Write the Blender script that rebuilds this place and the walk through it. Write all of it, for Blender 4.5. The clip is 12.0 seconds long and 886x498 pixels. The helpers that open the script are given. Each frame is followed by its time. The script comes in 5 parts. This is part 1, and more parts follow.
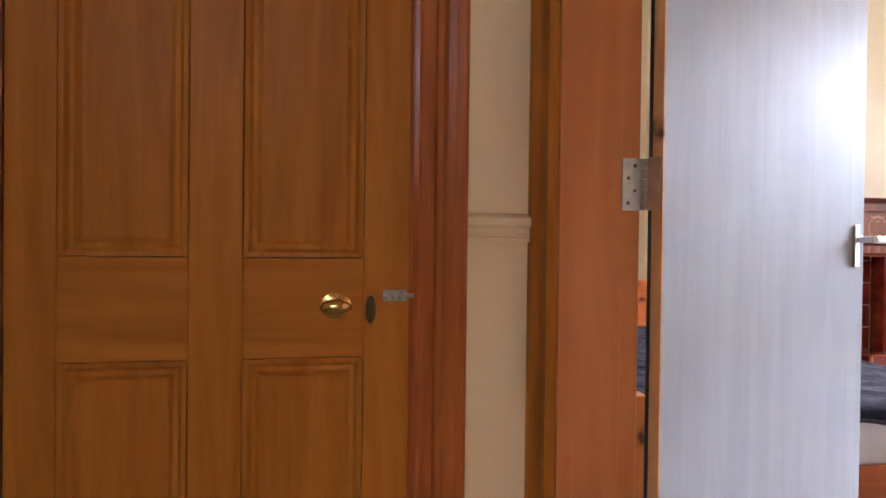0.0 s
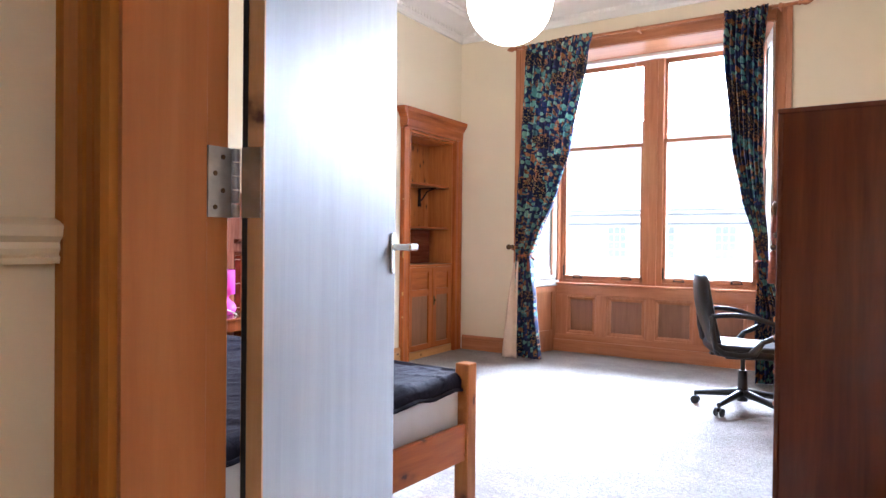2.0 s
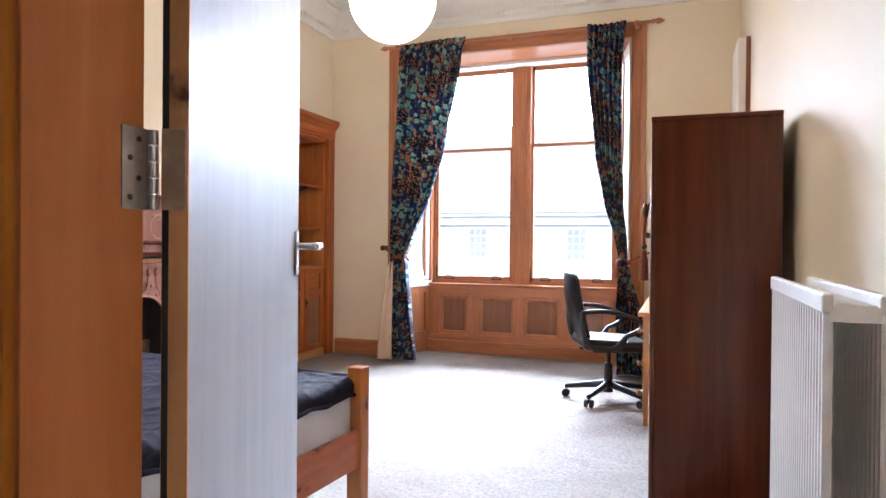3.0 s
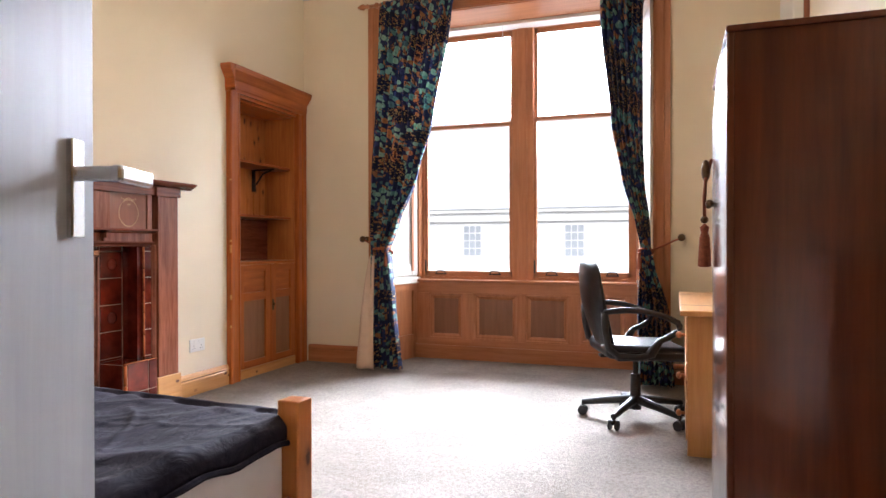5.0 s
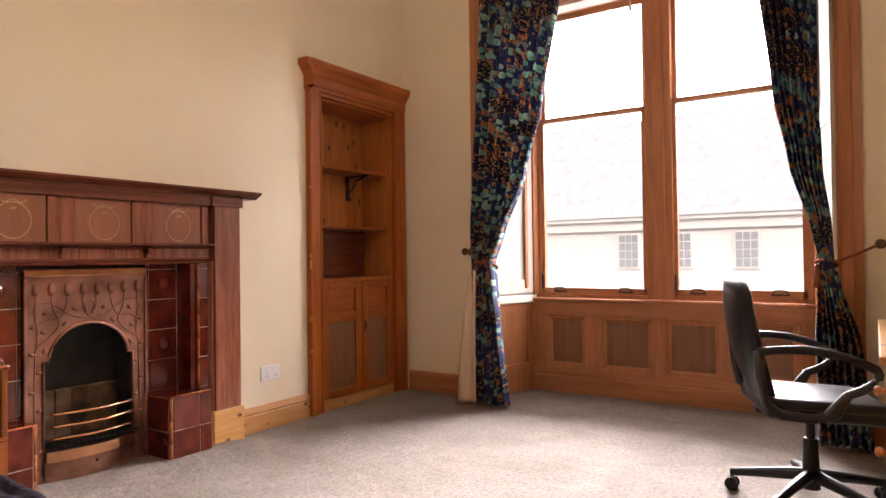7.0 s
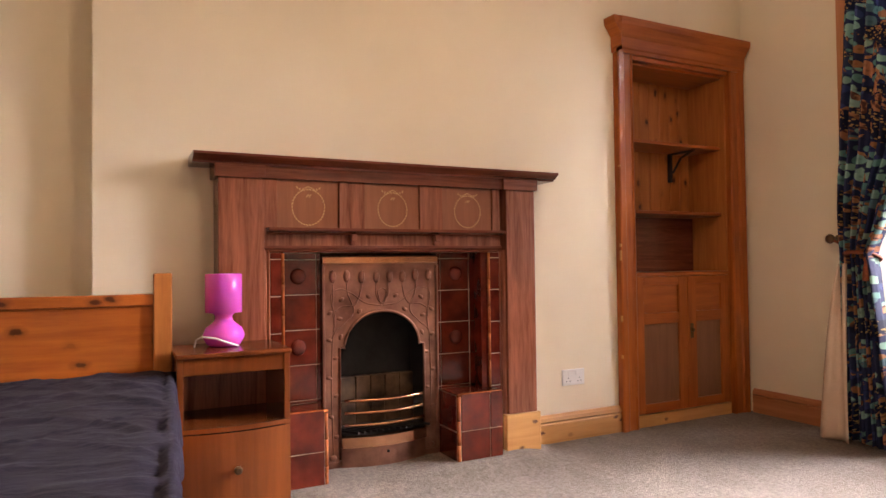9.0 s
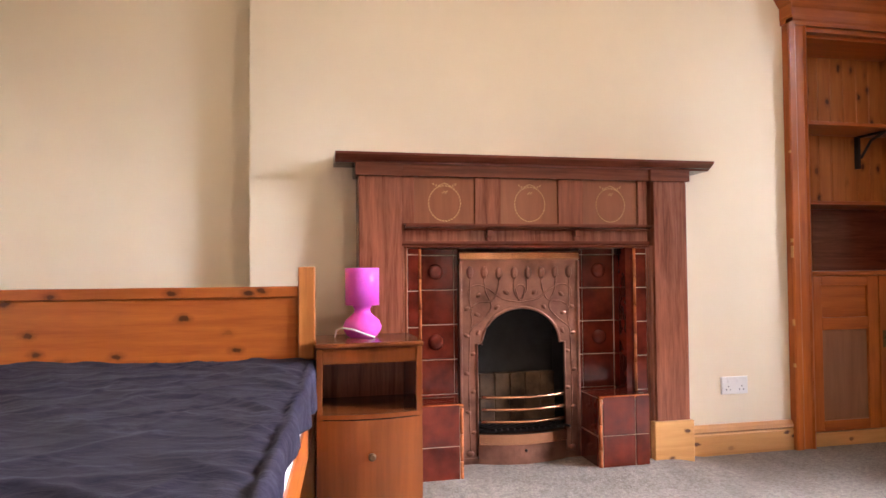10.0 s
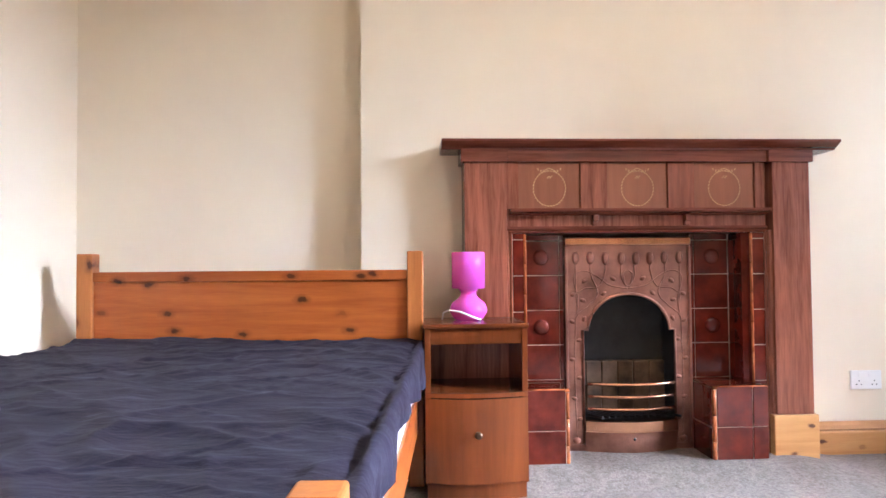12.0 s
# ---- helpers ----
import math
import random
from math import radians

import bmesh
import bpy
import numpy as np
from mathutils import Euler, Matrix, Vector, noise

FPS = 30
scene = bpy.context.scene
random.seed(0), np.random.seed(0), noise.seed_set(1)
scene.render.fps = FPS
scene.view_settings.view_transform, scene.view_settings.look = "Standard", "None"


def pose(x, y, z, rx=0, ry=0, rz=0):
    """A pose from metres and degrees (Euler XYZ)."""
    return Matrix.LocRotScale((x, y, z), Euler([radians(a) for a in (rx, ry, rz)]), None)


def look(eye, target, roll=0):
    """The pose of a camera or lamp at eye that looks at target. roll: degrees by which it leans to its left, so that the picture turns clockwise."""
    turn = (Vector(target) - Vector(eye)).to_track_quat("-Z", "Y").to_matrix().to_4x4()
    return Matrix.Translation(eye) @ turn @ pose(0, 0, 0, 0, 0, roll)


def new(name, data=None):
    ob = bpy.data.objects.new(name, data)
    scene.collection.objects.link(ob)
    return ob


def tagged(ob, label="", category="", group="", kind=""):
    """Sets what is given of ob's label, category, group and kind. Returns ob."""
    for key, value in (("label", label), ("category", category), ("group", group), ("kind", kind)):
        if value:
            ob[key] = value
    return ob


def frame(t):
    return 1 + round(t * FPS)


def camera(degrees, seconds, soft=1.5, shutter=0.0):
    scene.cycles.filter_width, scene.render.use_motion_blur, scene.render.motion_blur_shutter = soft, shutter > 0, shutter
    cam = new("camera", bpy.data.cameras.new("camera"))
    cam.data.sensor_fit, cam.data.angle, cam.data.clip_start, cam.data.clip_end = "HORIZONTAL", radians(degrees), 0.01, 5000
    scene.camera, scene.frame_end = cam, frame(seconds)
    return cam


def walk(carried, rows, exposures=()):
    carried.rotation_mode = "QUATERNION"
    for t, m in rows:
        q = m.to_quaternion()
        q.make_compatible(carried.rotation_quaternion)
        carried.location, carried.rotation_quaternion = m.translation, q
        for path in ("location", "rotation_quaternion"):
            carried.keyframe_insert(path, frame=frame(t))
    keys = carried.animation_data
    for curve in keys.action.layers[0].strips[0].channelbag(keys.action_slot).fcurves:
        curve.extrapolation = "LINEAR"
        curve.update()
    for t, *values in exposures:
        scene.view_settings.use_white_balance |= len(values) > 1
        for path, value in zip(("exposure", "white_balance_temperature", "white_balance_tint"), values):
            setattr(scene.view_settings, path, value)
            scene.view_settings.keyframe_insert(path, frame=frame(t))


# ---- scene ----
cam = camera(68.1, 12.0)

EXPO, GLOBE = 2.55, 2.0
PATH = [
    (0, (0.288, 0.762, 1.099), (0.684, 2.722, 1.077), 0.7),
    (0.3, (0.252, 0.835, 1.08), (0.956, 2.707, 1.07), 0.4),
    (0.5, (0.246, 0.904, 1.074), (1.136, 2.695, 1.058), 0.6),
    (1, (0.265, 1.042, 1.083), (1.558, 2.567, 1.06), 0.7),
    (1.5, (0.289, 1.131, 1.109), (1.84, 2.394, 1.084), 0.7),
    (2, (0.275, 1.185, 1.134), (1.968, 2.25, 1.112), 0.6),
    (2.5, (0.247, 1.239, 1.143), (2.04, 2.123, 1.127), 0.4),
    (3, (0.273, 1.33, 1.125), (2.152, 2.016, 1.112), 0.5),
    (3.2, (0.315, 1.362, 1.121), (2.216, 1.983, 1.105), 0.5),
    (4.8, (1.045, 1.6, 1.038), (2.941, 2.236, 1.025), -0.0),
    (5, (1.14, 1.603, 1.036), (3.025, 2.273, 1.024), -0.1),
    (5.5, (1.423, 1.631, 1.02), (3.266, 2.409, 1.015), -0.3),
    (6, (1.652, 1.653, 1.026), (3.446, 2.537, 1.028), -0.5),
    (6.5, (1.88, 1.62, 1.075), (3.627, 2.594, 1.074), -0.5),
    (6.7, (1.957, 1.583, 1.067), (3.679, 2.6, 1.074), -0.6),
    (8.3, (2.414, 1.736, 0.955), (3.629, 3.323, 1.019), -0.8),
    (8.5, (2.483, 1.781, 0.97), (3.607, 3.434, 1.017), -0.9),
    (9, (2.603, 1.829, 0.973), (3.505, 3.614, 1.019), -0.7),
    (9.5, (2.71, 1.819, 0.945), (3.369, 3.707, 1.013), -0.8),
    (10, (2.75, 1.822, 0.944), (3.173, 3.776, 1.001), -0.5),
    (10.5, (2.762, 1.811, 0.923), (3.011, 3.794, 0.98), -0.4),
    (11, (2.756, 1.789, 0.908), (2.906, 3.783, 0.96), -0.4),
    (11.5, (2.749, 1.781, 0.89), (2.866, 3.777, 0.945), -0.4),
    (12, (2.74, 1.783, 0.885), (2.849, 3.78, 0.94), -0.5),
]
walk(cam, [(t, look(eye, target, roll)) for t, eye, target, roll in PATH],
     exposures=[(0.0, EXPO + 0.95, 5600, 16), (1.5, EXPO + 1.0, 5100, 12), (3.0, EXPO + 0.75, 5400, 12), (5.0, EXPO + 0.35, 6000, 14),
                (6.0, EXPO + 0.15, 6550, 19), (6.5, EXPO + 0.05, 6900, 22), (8.5, EXPO - 0.1, 7400, 27), (9.5, EXPO + 0.27, 6750, 23),
                (10.5, EXPO + 0.5, 5950, 20), (12.0, EXPO + 0.65, 5420, 16)])

# ---- world, sun, lights ----
world = bpy.data.worlds.new("world")
scene.world = world
world.use_nodes = True
sky = world.node_tree.nodes.new("ShaderNodeTexSky")
sky.sky_type = 'NISHITA'
sky.sun_disc = False
sky.sun_elevation, sky.sun_rotation = radians(42), radians(200)
sky.dust_density, sky.air_density = 4.0, 1.0
overcast = world.node_tree.nodes.new("ShaderNodeHueSaturation")
overcast.inputs["Saturation"].default_value = 0.25
world.node_tree.links.new(sky.outputs[0], overcast.inputs["Color"])
world.node_tree.links.new(overcast.outputs[0], world.node_tree.nodes["Background"].inputs[0])
world.node_tree.nodes["Background"].inputs[1].default_value = 0.09
sun = new("sun", bpy.data.lights.new("sun", 'SUN'))
sun.data.energy, sun.data.angle, sun.data.color = 0.6, radians(15), (1, 0.96, 0.9)
sun.matrix_world = look((0, 0, 0), (0.9, -0.35, -0.9))

# stands in for the bright overcast sky above the roofs across the street
sky_lamp = new("sky_lamp", bpy.data.lights.new("sky_lamp", 'AREA'))
sky_lamp.data.shape, sky_lamp.data.size, sky_lamp.data.size_y = 'RECTANGLE', 22.0, 9.0
sky_lamp.data.energy, sky_lamp.data.color = 6800, (0.91, 0.95, 1.0)
sky_lamp.matrix_world = look((22.0, 2.9, 9.6), (5.0, 3.0, 1.3))

# ---- materials ----


def shader(name, rough=0.5, metal=0.0):
    m = bpy.data.materials.new(name)
    m.use_nodes = True
    n, l = m.node_tree.nodes, m.node_tree.links
    b = n["Principled BSDF"]
    b.inputs["Roughness"].default_value, b.inputs["Metallic"].default_value = rough, metal
    return m, n, l, b


def coords(n, l, scale):
    tc, mp = n.new("ShaderNodeTexCoord"), n.new("ShaderNodeMapping")
    mp.inputs["Scale"].default_value = scale
    l.new(tc.outputs["Object"], mp.inputs["Vector"])
    return mp.outputs["Vector"]


def noise_tex(n, l, vec, scale, detail=4.0, rough=0.55, distort=0.0):
    t = n.new("ShaderNodeTexNoise")
    t.inputs["Scale"].default_value, t.inputs["Detail"].default_value = scale, detail
    t.inputs["Roughness"].default_value, t.inputs["Distortion"].default_value = rough, distort
    l.new(vec, t.inputs["Vector"])
    return t.outputs["Fac"]


def ramp(n, l, fac, stops):
    r = n.new("ShaderNodeValToRGB")
    e = r.color_ramp.elements
    while len(e) < len(stops):
        e.new(0.5)
    for el, (p, c) in zip(e, stops):
        el.position, el.color = p, (*c, 1)
    l.new(fac, r.inputs["Fac"])
    return r.outputs["Color"]


def mix(n, l, fac, a, b, kind='MIX'):
    x = n.new("ShaderNodeMix")
    x.data_type, x.blend_type = 'RGBA', kind
    for src, i in ((fac, 0), (a, 6), (b, 7)):
        if isinstance(src, (int, float)):
            x.inputs[i].default_value = src
        elif isinstance(src, tuple):
            x.inputs[i].default_value = (*src, 1)
        else:
            l.new(src, x.inputs[i])
    return x.outputs[2]


def bump(n, l, b, height, strength, dist=0.002):
    bp = n.new("ShaderNodeBump")
    bp.inputs["Strength"].default_value, bp.inputs["Distance"].default_value = strength, dist
    l.new(height, bp.inputs["Height"])
    l.new(bp.outputs["Normal"], b.inputs["Normal"])


def wood(name, light, dark, axis="z", rough=0.35, knots=0.0, fine=1.0, shine=0.32):
    """Varnished wood with its grain along one axis; knots: how many dark knots show."""
    m, n, l, b = shader(name, rough)
    s = [16.0 * fine] * 3
    s["xyz".index(axis)] = 1.1 * fine
    v = coords(n, l, s)
    grain = noise_tex(n, l, v, 1.6, 6, 0.6, 0.6)
    fibre = noise_tex(n, l, v, 9.0, 3, 0.6)
    tone = noise_tex(n, l, coords(n, l, (1, 1, 1)), 1.7, 3)
    mid = tuple((a + c) / 2 for a, c in zip(light, dark))
    col = ramp(n, l, grain, [(0.32, dark), (0.5, mid), (0.68, light)])
    col = mix(n, l, 0.25, col, ramp(n, l, fibre, [(0.3, dark), (0.7, light)]))
    col = mix(n, l, 0.35, col, ramp(n, l, tone, [(0.3, (0.75, 0.7, 0.68)), (0.7, (1, 1, 1))]), 'MULTIPLY')
    if knots:
        ks = [9.0, 0.0, 9.0]
        ks["xyz".index(axis)] = 5.0
        sp, cb = n.new("ShaderNodeSeparateXYZ"), n.new("ShaderNodeCombineXYZ")
        wob = n.new("ShaderNodeTexNoise")
        wob.inputs["Scale"].default_value, wob.inputs["Detail"].default_value = 38, 3
        l.new(coords(n, l, (1, 1, 1)), wob.inputs["Vector"])
        l.new(mix(n, l, 0.16, coords(n, l, ks), wob.outputs["Color"], 'ADD'), sp.inputs[0])
        l.new(sp.outputs["X"], cb.inputs["X"])
        l.new(sp.outputs["Z"], cb.inputs["Y"])
        k = n.new("ShaderNodeTexVoronoi")
        k.voronoi_dimensions = '2D'
        k.inputs["Scale"].default_value = 1.0
        l.new(cb.outputs[0], k.inputs["Vector"])
        dot = ramp(n, l, k.outputs["Distance"], [(0.06, (1, 1, 1)), (0.08 + 0.03 * knots, (0.4, 0.4, 0.4)), (0.08 + 0.14 * knots, (0, 0, 0))])
        some = ramp(n, l, k.outputs["Color"], [(0.30, (0, 0, 0)), (0.5, (1, 1, 1))])
        dot = mix(n, l, 1.0, dot, some, 'MULTIPLY')
        col = mix(n, l, dot, col, (dark[0] * 0.22, dark[1] * 0.18, dark[2] * 0.3))
    l.new(col, b.inputs["Base Color"])
    bump(n, l, b, fibre, 0.12)
    b.inputs["Coat Weight"].default_value, b.inputs["Coat Roughness"].default_value = 0.19 * shine, 0.25
    b.inputs["Specular IOR Level"].default_value = shine
    return m


def plain(name, col, rough=0.5, metal=0.0, vary=0.12, scale=6.0, bumpy=0.0, bump_scale=60.0):
    m, n, l, b = shader(name, rough, metal)
    f = noise_tex(n, l, coords(n, l, (1, 1, 1)), scale, 5)
    l.new(ramp(n, l, f, [(0.3, tuple(c * (1 - vary) for c in col)), (0.7, tuple(min(1, c * (1 + vary)) for c in col))]), b.inputs["Base Color"])
    if bumpy:
        bump(n, l, b, noise_tex(n, l, coords(n, l, (1, 1, 1)), bump_scale, 4), bumpy)
    return m


PINE_L, PINE_D = (0.48, 0.132, 0.023), (0.25, 0.055, 0.008)
TRIM_L, TRIM_D = (0.53, 0.225, 0.10), (0.37, 0.138, 0.055)
MAT_pine_z = wood("pine_upright", PINE_L, PINE_D, "z", 0.3)
MAT_pine_x = wood("pine_level", PINE_L, PINE_D, "x", 0.3)
MAT_pine_y = wood("pine_level_deep", PINE_L, PINE_D, "y", 0.3)
MAT_pine_knot_x = wood("knotty_pine_level", (0.54, 0.15, 0.027), (0.34, 0.075, 0.012), "x", 0.32, 1.0)
MAT_pine_knot_z = wood("knotty_pine_upright", (0.54, 0.20, 0.05), (0.36, 0.11, 0.024), "z", 0.32, 1.0)
MAT_trim_z = wood("window_pine_upright", TRIM_L, TRIM_D, "z", 0.35)
MAT_trim_y = wood("window_pine_level", TRIM_L, TRIM_D, "y", 0.35)
MAT_panel = wood("window_panel_pine", (0.29, 0.135, 0.07), (0.21, 0.09, 0.045), "z", 0.4)
MAT_light_pine_x = wood("pale_pine_level", (0.62, 0.33, 0.12), (0.48, 0.22, 0.07), "x", 0.35, 0.3)
MAT_light_pine_z = wood("pale_pine_upright", (0.62, 0.33, 0.12), (0.48, 0.22, 0.07), "z", 0.35, 0.3)
# Orange of door and jamb is pushed up to stand in for warm hall light.
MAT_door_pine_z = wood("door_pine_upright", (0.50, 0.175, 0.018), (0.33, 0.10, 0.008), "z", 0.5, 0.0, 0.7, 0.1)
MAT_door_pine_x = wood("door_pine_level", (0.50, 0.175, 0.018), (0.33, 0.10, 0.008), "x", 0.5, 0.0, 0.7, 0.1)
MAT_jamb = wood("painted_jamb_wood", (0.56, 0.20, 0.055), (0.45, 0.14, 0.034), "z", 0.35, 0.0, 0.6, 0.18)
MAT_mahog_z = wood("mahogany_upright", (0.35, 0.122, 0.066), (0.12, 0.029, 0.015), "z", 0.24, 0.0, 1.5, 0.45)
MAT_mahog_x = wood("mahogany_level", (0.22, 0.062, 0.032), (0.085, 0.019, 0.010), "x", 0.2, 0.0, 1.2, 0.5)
MAT_inlay_panel = wood("inlaid_panel_wood", (0.28, 0.105, 0.05), (0.20, 0.066, 0.03), "z", 0.28)
MAT_inlay = plain("satinwood_inlay", (0.50, 0.30, 0.13), 0.35)
MAT_walnut_x = wood("walnut_veneer", (0.185, 0.047, 0.011), (0.085, 0.020, 0.005), "z", 0.18, 0.0, 0.35)
MAT_wardrobe = wood("dark_wardrobe_veneer", (0.138, 0.034, 0.012), (0.070, 0.016, 0.006), "z", 0.16, 0.0, 0.5)
MAT_wardrobe.node_tree.nodes["Principled BSDF"].inputs["Coat Weight"].default_value = 0.2
MAT_polish = wood("french_polished_veneer", (0.15, 0.036, 0.014), (0.075, 0.016, 0.007), "z", 0.1, 0.0, 0.5)
MAT_polish.node_tree.nodes["Principled BSDF"].inputs["Coat Weight"].default_value = 1.0
MAT_polish.node_tree.nodes["Principled BSDF"].inputs["Coat Roughness"].default_value = 0.24
MAT_leaf = wood("grey_varnished_veneer", (0.40, 0.398, 0.408), (0.34, 0.338, 0.35), "z", 0.5, 0.0, 0.8, 0.1)
MAT_leaf_edge = wood("bare_door_edge", (0.68, 0.38, 0.17), (0.50, 0.24, 0.09), "z", 0.5, 0.6)
MAT_wall = plain("cream_wall_paint", (0.80, 0.70, 0.53), 0.75, 0, 0.025, 1.2, 0.06, 90)
# Cream paint yellowed: the hall's warm light is put into its base colour.
MAT_hall = plain("warm_lit_hall_paint", (0.76, 0.56, 0.31), 0.6, 0, 0.03, 1.2, 0.08, 70)
MAT_white = plain("white_paint", (0.80, 0.78, 0.74), 0.5, 0, 0.03, 2.0, 0.05, 60)
# Cream paint darkened in its colour to offset the strong sky_lamp on the reveals.
MAT_shutter = plain("dimmed_cream_shutter_paint", (0.60, 0.56, 0.49), 0.5, 0, 0.05, 3.0, 0.05, 60)
MAT_radiator = plain("white_radiator_enamel", (0.80, 0.79, 0.76), 0.35, 0, 0.02)
MAT_black = plain("black_plastic", (0.010, 0.010, 0.012), 0.45, 0, 0.2, 20)
MAT_leather = plain("black_leather", (0.011, 0.011, 0.014), 0.33, 0, 0.25, 12, 0.3, 120)
MAT_leather.node_tree.nodes["Principled BSDF"].inputs["Specular IOR Level"].default_value = 0.3
MAT_iron = plain("sooty_cast_iron", (0.02, 0.02, 0.021), 0.6, 0.2, 0.4, 12, 0.3, 40)
MAT_steel = plain("worn_steel", (0.48, 0.45, 0.42), 0.35, 1.0, 0.2, 30)
MAT_chrome = plain("satin_aluminium", (0.75, 0.75, 0.76), 0.25, 1.0, 0.05)
MAT_brass = plain("polished_brass", (0.75, 0.47, 0.13), 0.18, 1.0, 0.15, 30)
MAT_bronze = plain("dark_bronze", (0.12, 0.07, 0.035), 0.4, 0.8, 0.3, 30)
MAT_copper = plain("tarnished_copper", (0.34, 0.165, 0.115), 0.33, 0.85, 0.5, 8.0, 0.3, 140)
MAT_copper_bright = plain("rubbed_bright_copper", (0.55, 0.27, 0.15), 0.2, 0.95, 0.3, 9.0)
MAT_tile = plain("oxblood_glazed_tile", (0.098, 0.013, 0.007), 0.07, 0, 0.5, 9.0)
MAT_bullnose = plain("amber_glazed_tile_edge", (0.36, 0.10, 0.03), 0.1, 0, 0.4, 30)
MAT_grout = plain("pale_tile_grout", (0.44, 0.32, 0.24), 0.8)
MAT_firebrick = plain("sooty_firebrick", (0.13, 0.078, 0.045), 0.9, 0, 0.75, 9.0, 0.5, 40)
MAT_mattress = plain("white_mattress_ticking", (0.72, 0.69, 0.70), 0.85, 0, 0.04, 10, 0.2, 200)
MAT_pink = plain("pink_glass", (0.80, 0.10, 0.58), 0.2, 0, 0.06)
MAT_pink.node_tree.nodes["Principled BSDF"].inputs["Subsurface Weight"].default_value = 0.3
MAT_flex = plain("white_flex", (0.8, 0.78, 0.76), 0.5)
MAT_cord = plain("rust_tassel_cord", (0.27, 0.07, 0.03), 0.8, 0, 0.3, 80, 0.5, 300)
MAT_lining = plain("cream_curtain_lining", (0.66, 0.50, 0.37), 0.85, 0, 0.06, 8, 0.2, 200)
MAT_slate = plain("grey_roof_slate", (0.25, 0.26, 0.275), 0.8, 0, 0.15, 3)
MAT_render = plain("pale_wall_render", (0.42, 0.41, 0.385), 0.9, 0, 0.06, 1)
MAT_pane_dark = plain("far_window_glass", (0.19, 0.20, 0.21), 0.15, 0, 0.1)
MAT_ground = plain("asphalt", (0.06, 0.06, 0.06), 0.9, 0, 0.2, 1)
MAT_leaves = plain("shrub_leaves", (0.10, 0.13, 0.03), 0.7, 0, 0.4, 6)


def carpet_material():
    m, n, l, b = shader("beige_wool_carpet", 0.95)
    v = coords(n, l, (1, 1, 1))
    tuft = noise_tex(n, l, v, 150, 3, 0.7)
    worn = noise_tex(n, l, v, 2.2, 5, 0.6, 0.8)
    fleck = noise_tex(n, l, v, 48, 4, 0.7)
    tracks = noise_tex(n, l, coords(n, l, (3.2, 1.2, 1)), 3.0, 4, 0.6, 1.5)
    col = ramp(n, l, tuft, [(0.25, (0.145, 0.12, 0.098)), (0.75, (0.37, 0.32, 0.275))])
    col = mix(n, l, 0.5, col, ramp(n, l, worn, [(0.38, (0.66, 0.62, 0.58)), (0.6, (1, 1, 1))]), 'MULTIPLY')
    col = mix(n, l, 0.3, col, ramp(n, l, tracks, [(0.4, (0.66, 0.63, 0.6)), (0.55, (1, 1, 1))]), 'MULTIPLY')
    col = mix(n, l, 0.6, col, ramp(n, l, fleck, [(0.36, (0.42, 0.39, 0.36)), (0.56, (1, 1, 1))]), 'MULTIPLY')
    l.new(col, b.inputs["Base Color"])
    bump(n, l, b, mix(n, l, 0.5, tuft, fleck), 0.9, 0.012)
    return m


def sheet_material():
    m, n, l, b = shader("slate_blue_cotton_sheet", 0.8)
    v = coords(n, l, (1, 1, 1))
    a = noise_tex(n, l, v, 5, 5, 0.6, 1.2)
    # paler streaks drawn out across the width of the sheet
    streak = noise_tex(n, l, coords(n, l, (2.5, 14, 3)), 1.6, 6, 0.65, 1.4)
    col = ramp(n, l, a, [(0.3, (0.011, 0.009, 0.019)), (0.7, (0.028, 0.024, 0.042))])
    col = mix(n, l, ramp(n, l, streak, [(0.56, (0, 0, 0)), (0.74, (0.3, 0.3, 0.3))]), col, (0.14, 0.135, 0.19))
    l.new(col, b.inputs["Base Color"])
    b.inputs["Specular IOR Level"].default_value = 0.12
    b.inputs["Roughness"].default_value = 0.8
    b.inputs["Sheen Weight"].default_value = 0.02
    fine = noise_tex(n, l, coords(n, l, (3, 6, 3)), 3.0, 6, 0.6, 1.6)
    bump(n, l, b, fine, 0.35, 0.02)
    return m


